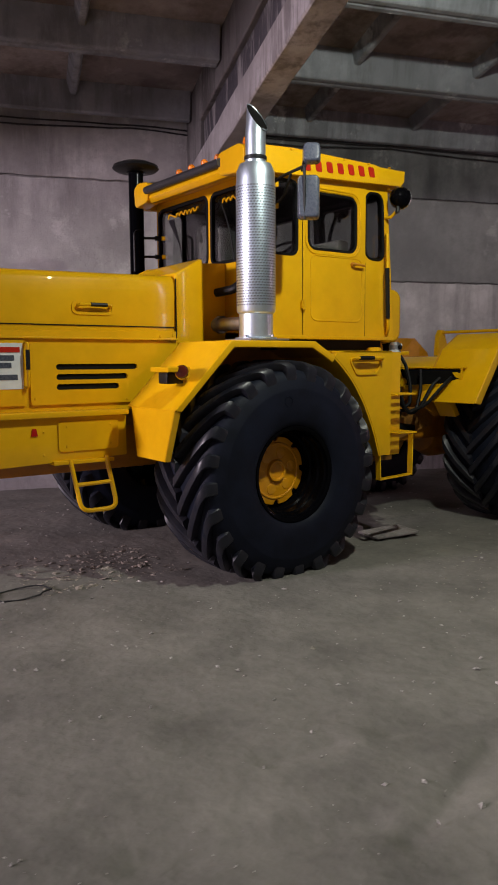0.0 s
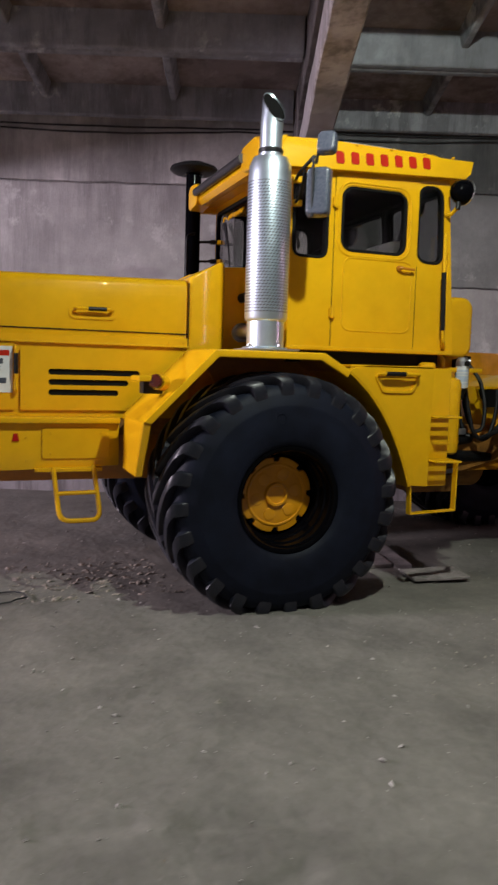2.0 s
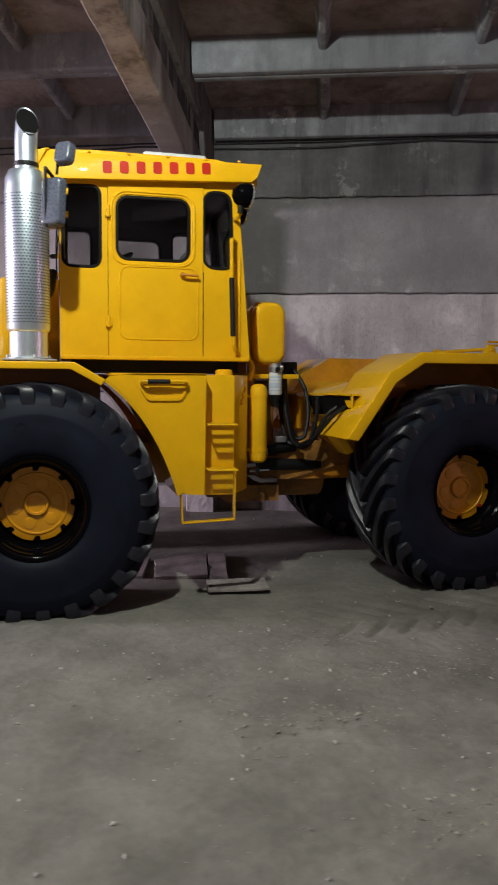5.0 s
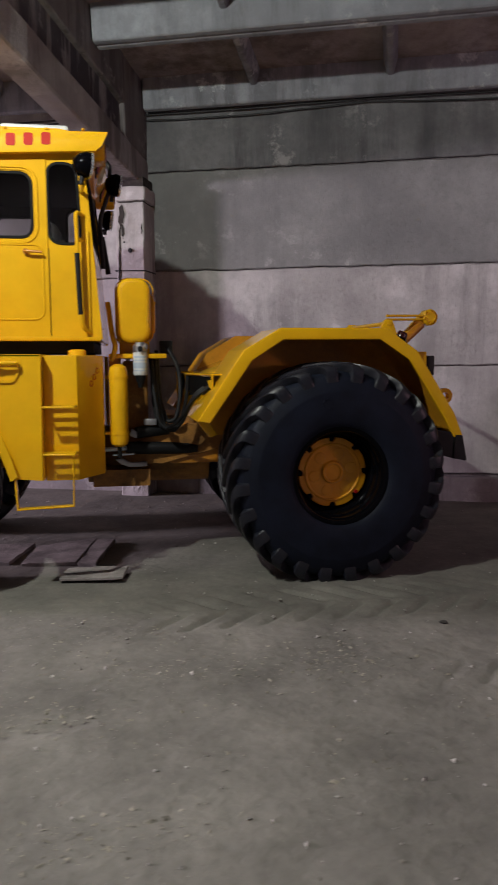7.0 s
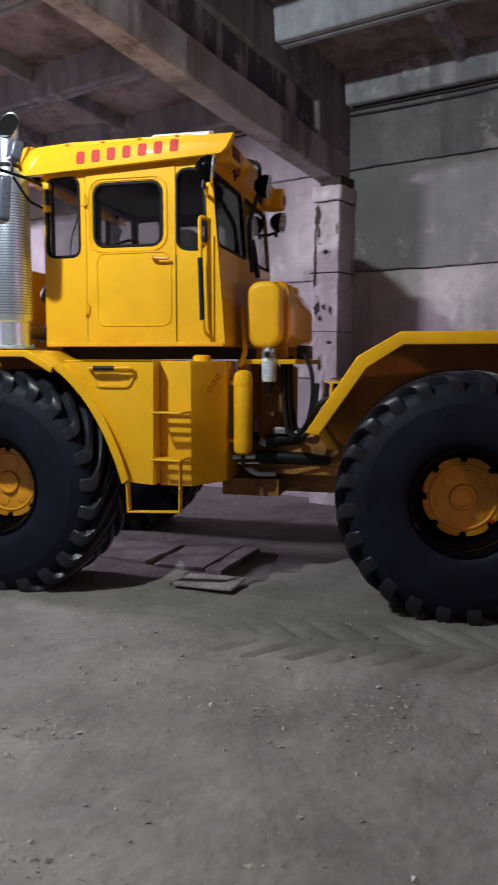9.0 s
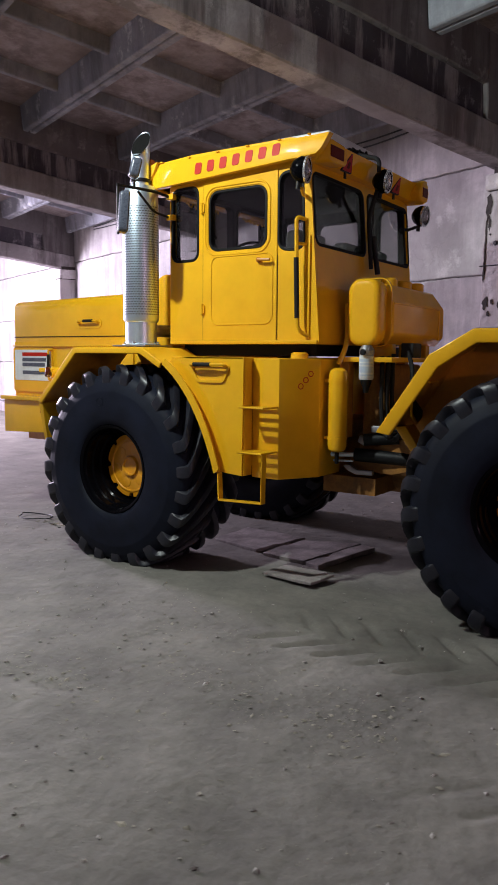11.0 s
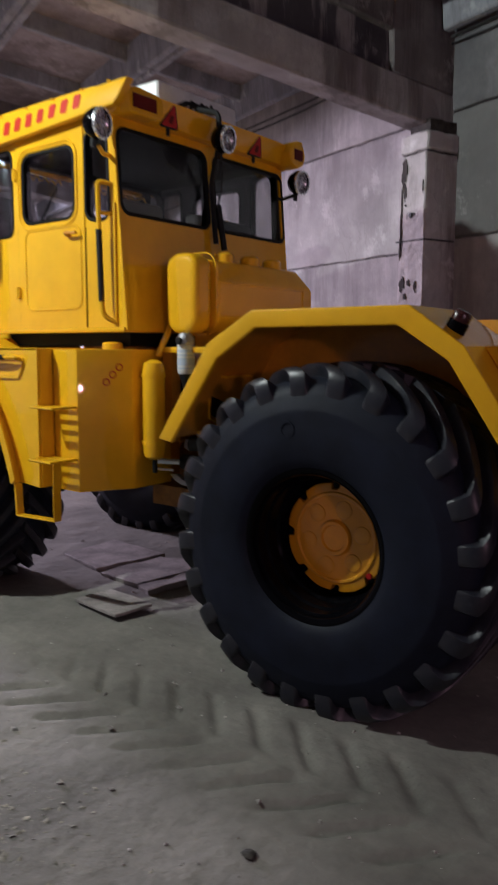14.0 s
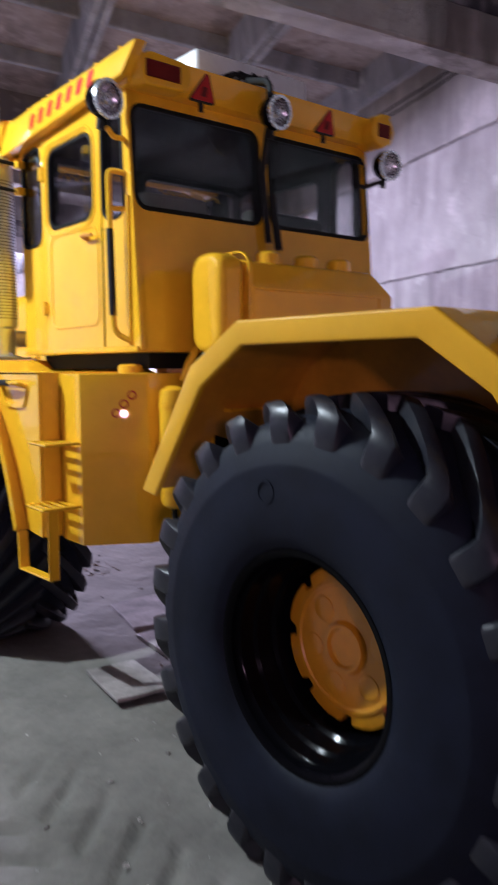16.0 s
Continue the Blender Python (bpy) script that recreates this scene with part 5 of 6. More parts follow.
    cooler = part("roof_cooler", bm, WHITE, cab, "white roof cooling unit")
    bm = bmesh.new()
    for k in range(6):
        tube(bm, [(1.38 + 0.02 * k, -0.2 + 0.05 * k, 3.24), (1.40 + 0.01 * k, -0.1 + 0.04 * k, 3.29 + 0.01 * (k % 2)), (1.45, 0.03 + 0.02 * k, 3.25)], 0.012, 6)
    part("cable_bundle", bm, BLACK, cab, "bundle of black cables on the roof")
    # inside
    part("roof_lining", cube(0.21, 1.43, -0.78, 0.78, 3.005, 3.03, 0.006), TRIM, cab, "dark roof lining of the cab")
    part("cab_lining", cube(0.22, 1.50, -0.78, 0.78, CZ0 + 0.065, CZ0 + 0.08), TRIM, cab)
    for y in (-0.38, 0.38):
        part("seat", cube(0.75, 1.20, y - 0.24, y + 0.24, 2.02, 2.20, 0.05, 3), CREAM, cab, "pale covered seat")
        part("seat_back", cube(1.12, 1.25, y - 0.22, y + 0.22, 2.18, 2.62, 0.05, 3), CREAM, cab, "pale covered seat back")
        part("seat_base", cube(0.85, 1.15, y - 0.15, y + 0.15, CZ0 + 0.08, 2.03), TRIM, cab)
    part("cushion", cube(1.36, 1.46, 0.06, 0.56, 2.36, 2.56, 0.05, 3), BLACK, cab, "black padded rest behind the rear window")
    bm = tube(bmesh.new(), [(1.495, 0.16, 2.95), (1.515, 0.13, 2.75), (1.525, 0.06, 2.56)], 0.006, 6)
    part("wiper", bm, BLACK, cab, "thin black wiper on the rear window")
    part("dashboard", cube(0.22, 0.42, -0.72, 0.72, 2.25, 2.42, 0.03, 2), TRIM, cab, "dark dashboard")
    bm = lathe([(0.19, 0), (0.2, 0.012), (0.21, 0), (0.2, -0.012)], (0.55, -0.38, 2.48), (-0.5, 0, 0.85), 28, closed=True)
    rod(bm, (0.40, -0.38, 2.30), (0.55, -0.38, 2.48), 0.02, n=8)
    part("steering_wheel", bm, BLACK, cab, "black steering wheel")
    # far-side vertices pushed 8 cm out to fit the camera's view; lamps, seats and front visor stay
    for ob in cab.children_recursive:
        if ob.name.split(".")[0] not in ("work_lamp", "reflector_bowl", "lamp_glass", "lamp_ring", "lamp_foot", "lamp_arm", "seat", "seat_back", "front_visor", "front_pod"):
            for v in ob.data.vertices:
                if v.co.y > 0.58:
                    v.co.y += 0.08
    return cab


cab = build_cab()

# mirrors on a bent arm
bm = tube(bmesh.new(), arc([(0.19, -0.84, 2.917), (0.16, -1.0, 2.94), (0.09, -1.36, 2.937)], 0.05), 0.012, 8)
tube(bm, arc([(0.19, -0.84, 2.757), (0.16, -1.02, 2.78), (0.12, -1.16, 2.92)], 0.05), 0.010, 8)
rod(bm, (0.09, -1.35, 2.94), (0.09, -1.35, 2.57), 0.010, n=8)
rod(bm, (0.16, -1.24, 2.93), (0.18, -1.27, 3.12), 0.010, n=8)
for z in (2.917, 2.757):
    part("arm_bracket", cube(0.165, 0.235, -0.875, -0.83, z - 0.022, z + 0.022, 0.006), YELLOW, cab)
arm = part("mirror_arm", bm, BLACK, tractor, "thin black mirror arm")


def mirror(x, y0, y1, z0, z1, lean):
    c = Vector((x, (y0 + y1) / 2, (z0 + z1) / 2))
    w, h = (y1 - y0) / 2, (z1 - z0) / 2
    bm = prism(rounded(-w, w, -h, h, 0.035), lambda a, b, s: (-0.035 + (0.0, 0.07)[s], a * (0.86, 1)[s], b * (0.92, 1)[s]))
    bevelled(bm, 0.018, 3, 40)
    bmesh.ops.transform(bm, verts=bm.verts, matrix=Matrix.Translation(c) @ pose(0, 0, 0, 0, lean, 52))
    part("mirror_shell", bm, MIRROR_SHELL, arm, "grey mirror housing")
    bm = prism(rounded(-w + 0.012, w - 0.012, -h + 0.012, h - 0.012, 0.03), lambda a, b, s: ((0.0355, 0.038)[s], a, b))
    bmesh.ops.transform(bm, verts=bm.verts, matrix=Matrix.Translation(c) @ pose(0, 0, 0, 0, lean, 52))
    part("mirror_glass", bm, MIRROR_GLASS, arm, "mirror glass")


MIRROR_GLASS = material("mirror_glass", (0.8, 0.82, 0.84), 0.12, metal=1.0, vary=0.02, bump=0.0)
mirror(0.135, -1.425, -1.26, 2.57, 2.89, 4)
mirror(0.21, -1.355, -1.22, 2.98, 3.13, 14)

# ---- between cab and rear frame ----
def oil_tank():
    body = [(1.66, 1.75), (1.90, 1.75), (1.965, 1.82), (1.965, 2.06), (1.90, 2.19), (1.72, 2.22), (1.66, 2.16)]
    bm = prism(body, lambda a, b, s: (a, (-0.43, 0.61)[s], b))
    for v in bm.verts:
        if v.co.y > 0 and v.co.z > 2.1:
            v.co.y -= 0.11
    return bevelled(bm, 0.022, 3, 25)


tank = part("oil_tank", oil_tank(), YELLOW, tractor, "yellow oil tank lying behind the cab")
bm = prism(rounded(1.668, 1.925, 1.735, 2.225, 0.10, 6), lambda a, b, s: (a, (-0.60, -0.44)[s], b))
part("tank_end", bevelled(bm, 0.050, 4, 40), YELLOW, tank)
bm = band(rounded(1.662, 1.945, 1.735, 2.23, 0.09, 6), lambda a, b: (a, -0.445, b), 0.008, (0, 0.022, 0))
part("tank_flange", bm, YELLOW, tank)
for y in (-0.22, 0.05, 0.30):
    bm = lathe([(0.065, -0.03), (0.065, 0.03), (0.05, 0.045), (0, 0.05)], (1.83, y, 2.21), (0, 0, 1), 18)
    part("tank_cap", bm, YELLOW, tank)
part("tank_strap", cube(1.93, 1.972, -0.42, 0.50, 2.045, 2.058, 0.004), YELLOW, tank)
part("tank_strap", cube(1.90, 1.972, 0.485, 0.503, 1.80, 2.06, 0.004), YELLOW, tank)
for y in (-0.30, 0.38):
    part("tank_saddle", cube(1.68, 1.92, y - 0.04, y + 0.04, 1.655, 1.755, 0.008), YELLOW, tank)
bm = tube(bmesh.new(), arc([(1.60, -0.45, 2.05), (1.63, -0.50, 1.80), (1.66, -0.60, 1.70), (1.62, -0.62, 1.60)], 0.05), 0.02, 8)
part("tank_pipe", bm, YELLOW, tank)
part("tank_shelf", cube(1.60, 2.04, -0.60, 0.60, 1.618, 1.655, 0.008), YELLOW, tractor, "yellow shelf under the oil tank")
part("tank_shelf_leg", cube(1.60, 1.68, -0.56, -0.48, 1.05, 1.62, 0.006), FRAME_PAINT, tractor)
part("tank_shelf_leg", cube(1.60, 1.68, 0.48, 0.56, 1.05, 1.62, 0.006), FRAME_PAINT, tractor)
part("valve_block", cube(2.00, 2.10, -0.36, -0.20, 1.653, 1.76, 0.01), BLACK, tractor, "black valve block")
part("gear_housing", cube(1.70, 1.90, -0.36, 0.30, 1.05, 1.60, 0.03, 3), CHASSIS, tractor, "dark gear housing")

# air bottle
bm = lathe([(0, 0.955), (0.035, 0.957), (0.062, 0.975), (0.070, 1.005), (0.070, 1.52), (0.060, 1.555), (0.03, 1.575), (0, 1.577)], (1.672, -0.712, 0), (0, 0, 1), 28)
bottle = part("air_bottle", bm, YELLOW, tractor, "upright yellow air bottle")
for z in (1.06, 1.48):
    bm = lathe([(0.0702, -0.012), (0.0735, -0.012), (0.0735, 0.012), (0.0702, 0.012)], (1.672, -0.712, z), (0, 0, 1), 28)
    box(bm, 1.57, 1.625, -0.73, -0.70, z - 0.012, z + 0.012)
    part("bottle_band", bm, YELLOW, bottle)
part("bottle_cock", rod(bmesh.new(), (1.672, -0.712, 0.955), (1.672, -0.712, 0.87), 0.016, n=8), BLACK, bottle)
bm = rod(bmesh.new(), (1.62, -0.66, 0.885), (1.78, -0.66, 0.892), 0.008, n=10)
part("bottle_stay", bm, CHROME, bottle, "bright rod below the bottle")

# filter
FILTER_PRINT = material("filter_print", (0.50, 0.58, 0.70), 0.4, vary=0.08, bump=0.0)
bm = lathe([(0, 1.525), (0.055, 1.525), (0.062, 1.535), (0.062, 1.70), (0.055, 1.705)], (1.84, -0.60, 0), (0, 0, 1), 24)
filt = part("oil_filter", bm, WHITE, tractor, "white spin-on oil filter")
bm = lathe([(0.0, 1.705), (0.064, 1.705), (0.064, 1.745), (0.04, 1.775), (0, 1.775)], (1.84, -0.60, 0), (0, 0, 1), 24)
rod(bm, (1.83, -0.60, 1.73), (1.90, -0.64, 1.745), 0.022, n=10)
part("filter_head", bm, STEEL, filt, "metal filter head")
for z, h in ((1.665, 0.008), (1.640, 0.004), (1.600, 0.022), (1.56, 0.004)):
    bm = lathe([(0.0621, -h), (0.0628, -h), (0.0628, h), (0.0621, h)], (1.84, -0.60, z), (0, 0, 1), 24)
    part("filter_band", bm, FILTER_PRINT, filt, "pale blue printed band")
bm = lathe([(0.0, 1.43), (0.022, 1.43), (0.03, 1.47), (0.045, 1.50), (0.05, 1.524), (0.0, 1.524)], (1.84, -0.60, 0), (0, 0, 1), 20)
part("drain_cup", bm, BLACK, filt, "black drain cup")

part("filter_knob", lathe([(0, -0.01), (0.022, -0.01), (0.022, 0.02), (0, 0.024)], (1.84, -0.665, 1.725), (0, -1, 0), 14), BLACK, filt, "black bleed knob")
filt.matrix_basis = Matrix.Translation((1.84, -0.60, -0.035)) @ Matrix.Diagonal((0.86, 0.86, 1, 1)) @ Matrix.Translation((-1.84, 0.60, 0))

# hoses
HOSES = [[(1.92, -0.50, 1.66), (1.94, -0.55, 1.36), (1.98, -0.60, 1.12), (2.05, -0.62, 1.06), (2.13, -0.62, 1.10), (2.19, -0.62, 1.30), (2.20, -0.60, 1.48)],
         [(1.95, -0.46, 1.66), (1.965, -0.52, 1.34), (2.01, -0.57, 1.10), (2.08, -0.60, 1.05), (2.15, -0.66, 1.13), (2.24, -0.72, 1.34), (2.32, -0.74, 1.40)],
         [(1.97, -0.42, 1.68), (1.985, -0.46, 1.30), (2.04, -0.52, 1.12), (2.11, -0.55, 1.14), (2.155, -0.52, 1.34), (2.14, -0.45, 1.56), (2.06, -0.36, 1.70)],
         [(1.93, -0.40, 1.62), (1.94, -0.45, 1.25), (1.98, -0.50, 1.08), (2.06, -0.56, 1.09)],
         [(2.35, -0.86, 1.41), (2.24, -0.86, 1.34), (2.12, -0.74, 1.14), (2.04, -0.62, 1.08)]]
for h in HOSES:
    part("hydraulic_hose", tube(bmesh.new(), arc(h, 0.12, 6), 0.017, 8), BLACK, tractor, "black hydraulic hose")
# two bright pieces, placed and outlined to fit the camera's view
part("cylinder_clamp", bevelled(xz_prism([(1.63, 0.835), (1.69, 0.84), (1.75, 0.808), (1.88, 0.812), (1.88, 0.775), (1.74, 0.772), (1.68, 0.795)], -0.54, -0.50), 0.008, 2, 30), STEEL, tractor, "bright bent steel plate placed to fit the camera view")
part("pipe_union", bevelled(xz_prism([(1.745, 1.02), (1.765, 1.075), (1.795, 1.05), (1.825, 1.085), (1.87, 1.07), (1.865, 1.01), (1.83, 1.035), (1.80, 0.995)], -0.53, -0.49), 0.008, 2, 30), STEEL, tractor, "bright crumpled steel piece placed to fit the camera view")
for z, y in ((1.10, -0.52), (0.90, -0.46)):
    part("fitting", cube(1.86, 1.96, y - 0.02, y + 0.02, z, z + 0.05, 0.01), STEEL, tractor, "bright hose fitting")

# ---- rear mudguards ----
RF = [(2.17, 1.175), (2.502, 1.672), (2.769, 1.828), (3.56, 1.828), (3.80, 1.66), (4.10, 1.20), (4.17, 1.03)]


def build_rear_guard(side):
    def Y(v):
        return side * v
    lo, hi = sorted((Y(0.62), Y(1.236)))
    g = part("rear_mudguard", under(bevelled(strip(RF, lo, hi, 0.012), 0.004, 1, 20)), [YELLOW, SHADE_YELLOW], tractor, "angular yellow rear mudguard, underside painted in a shaded tone", smooth=20)
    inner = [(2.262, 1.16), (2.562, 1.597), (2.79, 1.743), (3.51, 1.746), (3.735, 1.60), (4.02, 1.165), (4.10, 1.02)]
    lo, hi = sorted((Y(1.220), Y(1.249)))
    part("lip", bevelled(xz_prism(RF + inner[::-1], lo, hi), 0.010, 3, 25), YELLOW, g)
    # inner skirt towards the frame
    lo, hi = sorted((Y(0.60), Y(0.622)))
    part("inner_skirt", xz_prism(RF[:-1] + [(3.9, 1.02), (2.4, 1.02)], lo, hi), SHADE_YELLOW, g, "inner skirt in shade-toned paint")
    lo, hi = sorted((Y(0.66), Y(1.25)))
    bm = xz_prism([(4.11, 1.04), (4.165, 1.035), (4.205, 0.845), (4.10, 0.86)], lo, hi)
    xz_prism([(3.97, 1.08), (4.165, 1.045), (4.20, 0.84), (3.94, 0.90)], *sorted((Y(1.225), Y(1.24))), bm)
    part("mud_flap", bm, BLACK, g, "black rubber mud flap")
    bm = lathe([(0.036, 0), (0.036, 0.035), (0.040, 0.045), (0.040, 0.085), (0.032, 0.098), (0, 0.10)], (3.70, Y(1.10), 1.715), (0.45, 0, 0.9), 20)
    part("tail_lamp", bm, DEEP_RED, g, "dark red round tail lamp on the mudguard")
    bm = lathe([(0.037, -0.005), (0.044, 0.0), (0.044, 0.05), (0.037, 0.055)], (3.70, Y(1.10), 1.715), (0.45, 0, 0.9), 20)
    part("lamp_socket", bm, BLACK_GLOSS, g)
    # plate across the front of the guard, with two round holes and a slanting slot
    def apron(a, b):
        return (2.185 + 0.19 * (a - 0.35), Y(a), b)
    big = [(0.375 + 0.045 * math.cos(t * math.pi / 8), 1.352 + 0.045 * math.sin(t * math.pi / 8)) for t in range(16)]
    small = [(0.965 + 0.020 * math.cos(t * math.pi / 6), 1.466 + 0.020 * math.sin(t * math.pi / 6)) for t in range(12)]
    slot = rounded_poly([(0.62, 1.355), (0.70, 1.445), (0.90, 1.452), (0.94, 1.40), (0.985, 1.395), (0.95, 1.352)], 0.012, 3)
    bm = plate([(0.33, 1.49), (1.0, 1.49), (1.0, 1.27), (0.80, 1.20), (0.42, 1.24)], [big, small, slot], apron, (0.014, 0, 0))
    part("bracket_plate", bevelled(bm, 0.003, 1), YELLOW, g)
    # added black backing makes the openings look like shaded depth
    bm = plate([(0.34, 1.48), (0.99, 1.48), (0.99, 1.29), (0.80, 1.22), (0.43, 1.26)], [], lambda a, b: (2.2015 + 0.19 * (a - 0.35), Y(a), b), (0.006, 0, 0))
    part("bracket_lining", bm, SEAL_GAP, g, "black sheet standing in for the shade behind the plate")
    bm = xy_prism([(2.178, Y(0.325)), (2.305, Y(1.0)), (2.44, Y(1.0)), (2.34, Y(0.325))], 1.491, 1.503)
    part("bracket_top", bm, YELLOW, g)
    bm = xz_prism([(2.18, 1.19), (2.26, 1.20), (2.36, 1.05), (2.30, 1.03)], *sorted((Y(0.76), Y(0.95))))
    part("guard_foot", bevelled(bm, 0.01, 2), YELLOW, g)
    return g


for side in (-1, 1):
    build_rear_guard(side)

# rear deck and hitch
bm = xz_prism([(2.35, 1.50), (2.62, 1.60), (3.86, 1.62), (4.15, 1.15), (4.10, 1.10), (2.35, 1.10)], -0.598, 0.598)
part("rear_deck", bevelled(bm, 0.012), YELLOW, tractor, "yellow deck between the rear mudguards")
for y in (-0.46, 0.46):
    bm = prism([(3.78, 1.62), (3.80, 1.86), (3.84, 1.93), (3.90, 1.93), (3.95, 1.80), (4.05, 1.62)], lambda a, b, s, y=y: (a, y + 0.03 * (s * 2 - 1), b))
    part("hitch_post", bevelled(bm, 0.01), YELLOW, tractor, "yellow hitch bracket")
bm = rod(bmesh.new(), (3.87, -0.50, 1.90), (3.87, 0.50, 1.90), 0.018, n=14)
part("hitch_shaft", bm, YELLOW, tractor)
bm = xz_prism([(4.06, 1.70), (4.20, 1.84), (4.24, 1.90), (4.36, 1.92), (4.36, 1.99), (4.25, 2.0), (4.16, 1.90), (4.02, 1.76)], -0.28, -0.22)
part("hitch_arm", bevelled(bm, 0.008, 1, 50), YELLOW, tractor, "yellow lifting arm of the hitch")
bm = lathe([(0, -0.055), (0.05, -0.055), (0.07, -0.04), (0.07, 0.04), (0.05, 0.055), (0, 0.055)], (4.32, -0.25, 1.962), (0, 1, 0), 20)
for k in range(6):
    a = radians(60 * k + 15)
    lathe([(0.014, -0.065), (0.014, 0.065), (0, 0.065)], (4.32 + 0.048 * math.cos(a), -0.25, 1.962 + 0.048 * math.sin(a)), (0, 1, 0), 8, bm)
part("hitch_joint", bm, YELLOW, tractor, "round bolted joint of the lifting arm")
for dz in (0.0, 0.032):
    part("hitch_link", rod(bmesh.new(), (3.88, -0.40, 1.935 + dz), (4.30, -0.28, 1.945 + dz), 0.010, n=8), YELLOW, tractor)
bm = rod(bmesh.new(), (4.00, -0.40, 1.72), (4.10, -0.36, 1.80), 0.022, n=12)
part("cylinder_rod", bm, STEEL, tractor, "bright rod of the lifting cylinder")
bm = rod(bmesh.new(), (4.06, -0.38, 1.77), (4.22, -0.33, 1.895), 0.036, n=14)
part("hitch_cylinder", bm, FRAME_PAINT, tractor, "lifting cylinder of the hitch")
part("lamp_bracket", bevelled(xz_prism([(3.80, 1.66), (3.97, 1.66), (3.97, 1.44), (3.945, 1.44)], -1.02, -0.64), 0.006, 1), YELLOW, tractor)
part("tail_lamp_box", cube(3.972, 4.045, -1.0, -0.66, 1.48, 1.63, 0.012), BLACK, tractor, "black rear lamp box")
for y in (-0.92, -0.75):
    bm = lathe([(0.05, 0), (0.05, 0.010), (0.04, 0.014), (0, 0.016)], (4.045, y, 1.555), (1, 0, 0), 18)
    part("rear_lamp_lens", bm, DARK_RED, tractor, "dark red lens")
bm = lathe([(0.03, -0.03), (0.062, -0.03), (0.062, 0.03), (0.03, 0.03), (0.03, -0.03)], (4.22, -0.80, 1.31), (0, 1, 0), 20)
box(bm, 4.08, 4.18, -0.82, -0.78, 1.28, 1.33)
part("tow_eye", bm, YELLOW, tractor, "yellow eye on the rear plate")

# the rear half stands turned a little at the pivot
REAR_TURN = Matrix.Translation((1.8, 0, 0)) @ pose(0, 0, 0, 0, 0, 2.2) @ Matrix.Translation((-1.8, 0, 0))
for ob in tractor.children:
    if ob.name.split(".")[0] in ("rear_mudguard", "rear_deck", "hitch_post", "hitch_shaft", "hitch_arm", "hitch_link", "hitch_cylinder", "tail_lamp_box", "rear_lamp_lens", "lamp_bracket", "tow_eye", "hitch_joint", "cylinder_rod"):
        ob.matrix_basis = REAR_TURN @ ob.matrix_basis
    elif ob.name.split(".")[0] in ("axle", "frame_rail", "frame_deck") and sum(c[0] for c in ob.bound_box) / 8 > 1.8:
        ob.matrix_basis = REAR_TURN @ ob.matrix_basis
    # rear wheels: own shift and turn, set to fit the camera's view
    elif ob.name.split(".")[0] == "wheel" and sum(c[0] for c in ob.bound_box) / 8 > 1.8:
        y = 1.035 if sum(c[1] for c in ob.bound_box) > 0 else -1.035
        ob.matrix_basis = Matrix.Translation((3.223, y + 0.050, 0)) @ pose(0, 0, 0, 0, 0, 2.2) @ Matrix.Translation((-3.205, -y, 0)) @ ob.matrix_basis

# ---- things on the floor ----
def slab(name, x0, x1, y0, y1, t, turn, mat, label, category, z=0.0, group=""):
    cx, cy = (x0 + x1) / 2, (y0 + y1) / 2
    bm = box_grid(-(x1 - x0) / 2, (x1 - x0) / 2, -(y1 - y0) / 2, (y1 - y0) / 2, 0, t, 0.09)
    roughen(bm, 0.006, 9)
    bevelled(bm, 0.004, 1, 50)
    zz = soil_height(cx, cy) + z
    return thing(name, bm, mat, label, category, group, m=pose(cx, cy, zz, 1.0, -1.5, turn))


slab("metal_plate", 1.24, 1.70, -1.04, -0.76, 0.022, -8, BOARD, "grey old plate lying propped on the soil under the tractor", "plate", 0.03)


def board(pts, t, lift, label):
    """A flat worn board whose outline is given on the soil."""
    cx, cy = sum(p[0] for p in pts) / len(pts), sum(p[1] for p in pts) / len(pts)
    bm = xy_prism([(a - cx, b - cy) for a, b in pts], 0, t)
    bmesh.ops.subdivide_edges(bm, edges=bm.edges, cuts=5, use_grid_fill=True)
    roughen(bm, 0.012, 7)
    bevelled(bm, 0.004, 1, 60)
    return thing("board", bm, BOARD, label, "board", "boards under the tractor", m=pose(cx, cy, soil_height(cx, cy) + lift, 0.6, -0.8, 0))


board([(0.26, -0.32), (0.24, 0.22), (0.92, 0.14), (0.79, -0.45)], 0.030, -0.004, "worn grey plank sheet lying on the soil")
board([(0.89, -0.49), (0.95, 0.06), (1.44, 0.22), (1.31, -0.535)], 0.034, -0.004, "worn grey plank sheet lying on the soil")
board([(1.322, -0.54), (1.45, 0.22), (1.60, 0.16), (1.465, -0.585)], 0.040, 0.004, "narrow worn plank along the edge of a sheet")
bm = tube(bmesh.new(), [(-1.80 + 0.20 * math.cos(t / 8 * math.pi) + 0.02 * math.sin(3 * t), -0.62 + 0.13 * math.sin(t / 8 * math.pi), 0.015 + 0.008 * math.sin(t)) for t in range(16)], 0.006, 6, closed=True)
thing("wire_loop", bm, CABLE, "thin dark loop lying on the soil", "wire")


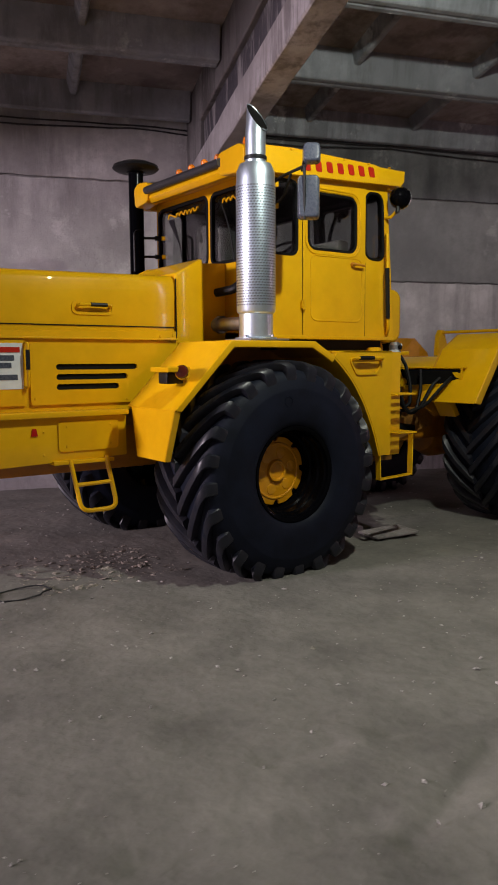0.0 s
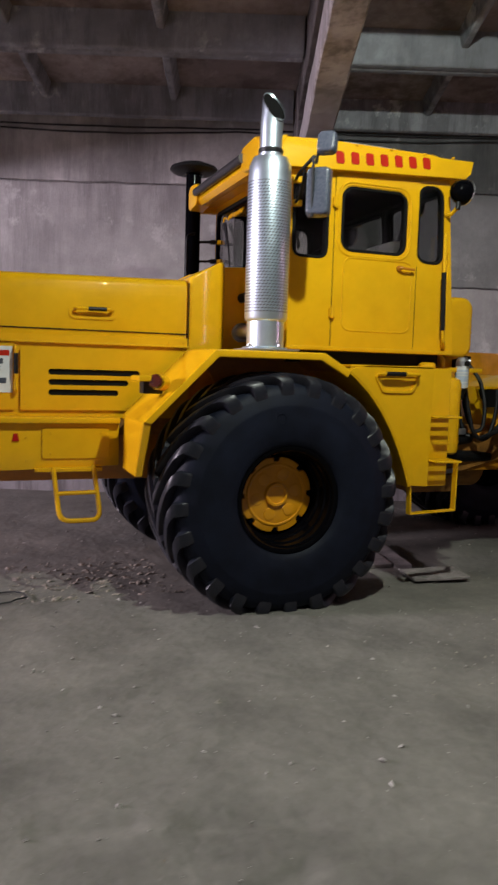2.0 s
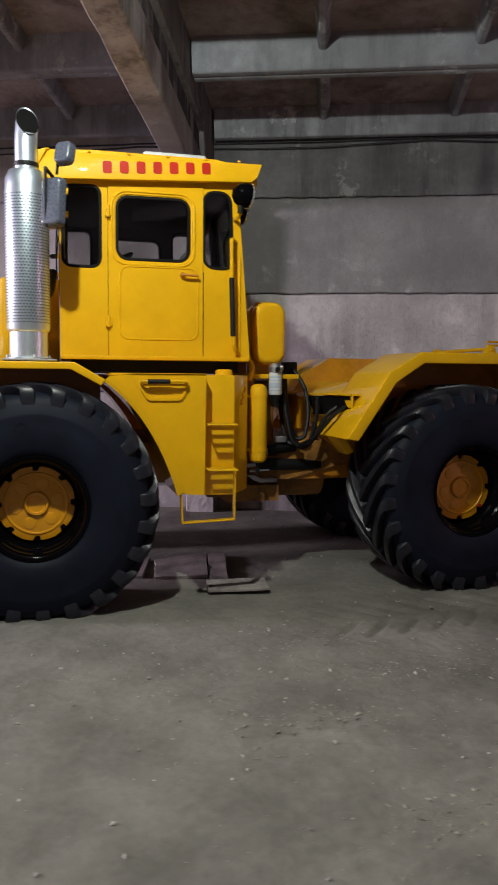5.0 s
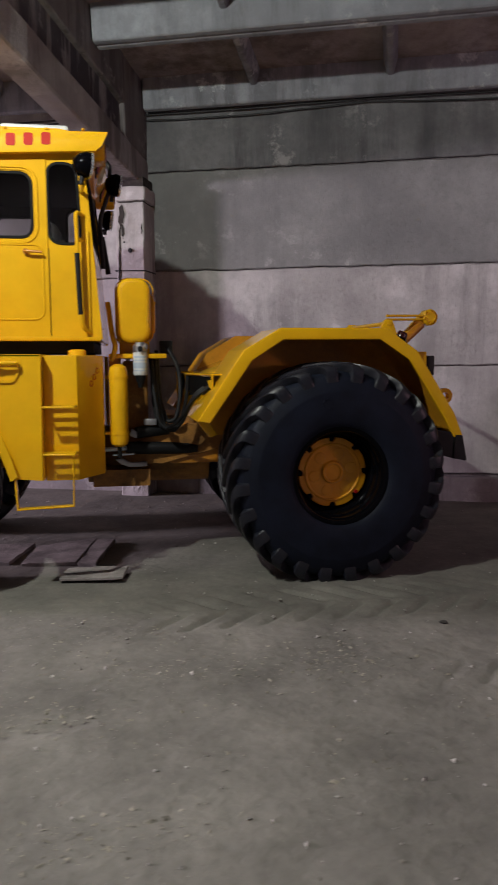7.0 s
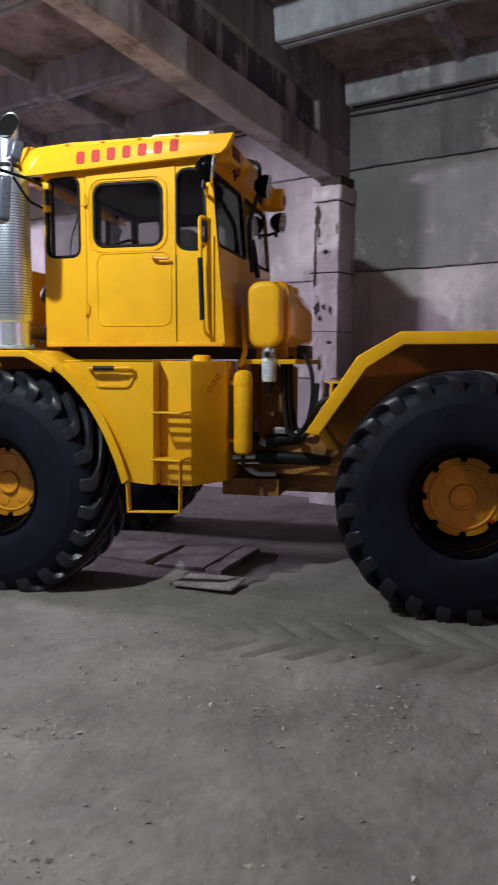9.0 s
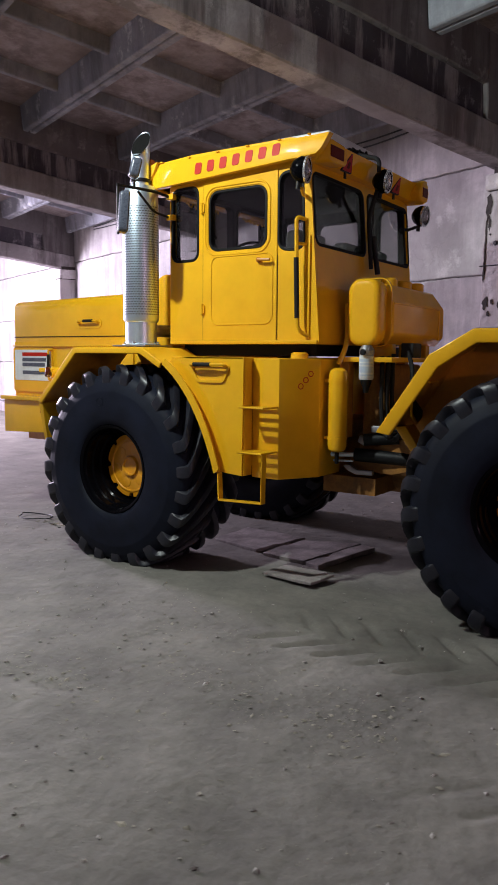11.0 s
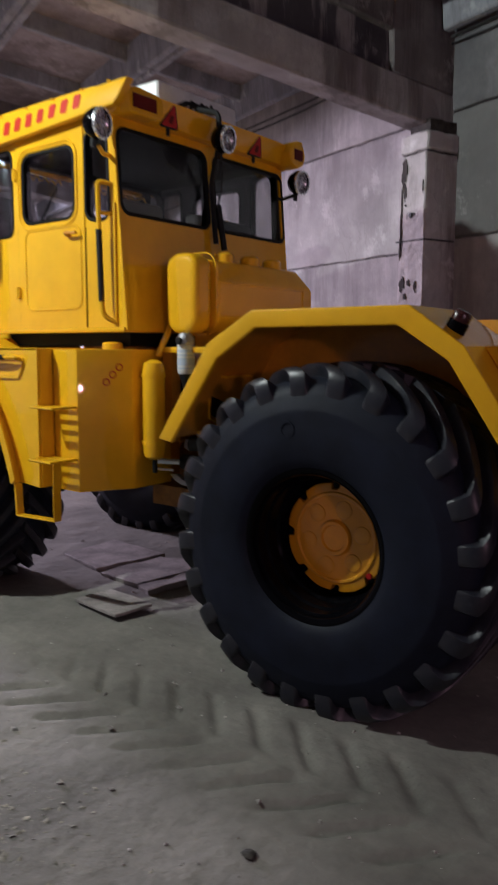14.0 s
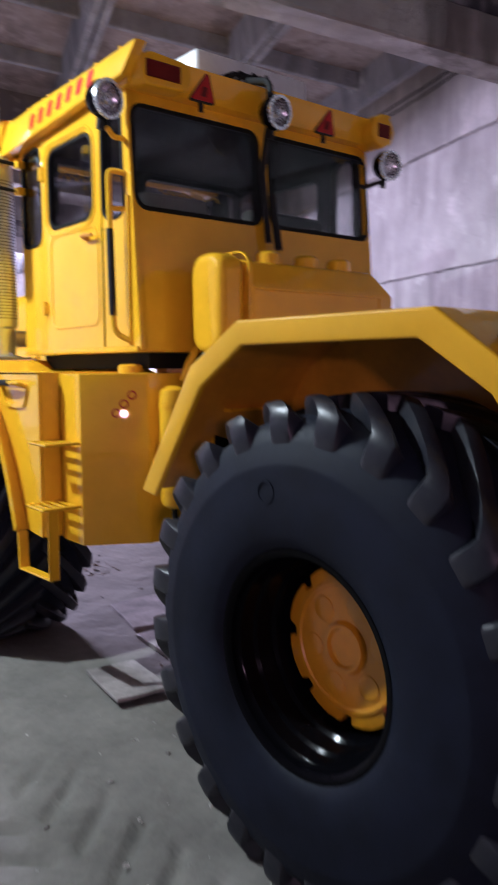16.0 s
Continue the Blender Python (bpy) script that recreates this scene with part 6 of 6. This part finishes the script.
def scatter(name, mat, label, count, x0, x1, y0, y1, small, large, flat, heaps=()):
    """Many small bits on the floor, one mesh."""
    rnd = random.Random(name)
    bm = bmesh.new()
    for i in range(count):
        x, y = rnd.uniform(x0, x1), rnd.uniform(y0, y1)
        if heaps:
            hx, hy, sx, sy = heaps[i % len(heaps)]
            x, y = rnd.gauss(hx, sx), rnd.gauss(hy, sy)
        r = small + (large - small) * rnd.random() ** 5
        m = pose(x, y, soil_height(x, y) + r * flat * 0.3, rnd.uniform(-20, 20), rnd.uniform(-20, 20), rnd.uniform(0, 360))
        sx, sy = rnd.uniform(0.7, 1.6), rnd.uniform(0.5, 1.0)
        vs = [bm.verts.new(m @ Vector((r * sx * a * rnd.uniform(0.7, 1.2), r * sy * b * rnd.uniform(0.7, 1.2), r * flat * c * rnd.uniform(0.7, 1.2))))
              for a, b, c in ((1, 0, 0), (0, 1, 0), (-1, 0, 0), (0, -1, 0), (0, 0, 1), (0, 0, -1))]
        for a, b, c in ((0, 1, 4), (1, 2, 4), (2, 3, 4), (3, 0, 4), (1, 0, 5), (2, 1, 5), (3, 2, 5), (0, 3, 5)):
            bm.faces.new((vs[a], vs[b], vs[c]))
    return thing(name, bm, mat, label, "pebbles", kind="stuff", smooth=None)


scatter("pebbles", STONE, "small pale stones scattered over the soil", 3000, -3.4, 6.4, -6.0, 2.4, 0.003, 0.019, 0.6)
scatter("wood_chips", CHIPS, "pale wood chips and litter near the front wheel", 700, -1.7, -0.55, -0.75, 0.25, 0.006, 0.038, 0.25)

scatter("shavings", SHAVINGS, "pale shavings and sand spilt on the soil", 1700, 0, 0, 0, 0, 0.004, 0.020, 0.16,
        [(1.31, -3.13, 0.22, 0.10), (1.91, -2.73, 0.28, 0.10), (2.74, -2.79, 0.25, 0.12), (1.6, -4.05, 0.20, 0.10), (0.9, -2.5, 0.5, 0.3), (2.2, -3.3, 0.6, 0.4), (2.75, -2.65, 0.25, 0.20), (1.6, -2.1, 0.35, 0.20)])
bm = bmesh.new()
bmesh.ops.create_icosphere(bm, subdivisions=2, radius=0.021)
for v in bm.verts:
    v.co = Vector((v.co.x * 1.3, v.co.y, v.co.z * 0.5)) * (1 + 0.35 * noise.noise(v.co * 60))
thing("clod", bm, CLAY, "dark clod lying on the soil", "clod", m=pose(3.62, -2.25, soil_height(3.62, -2.25) + 0.008))
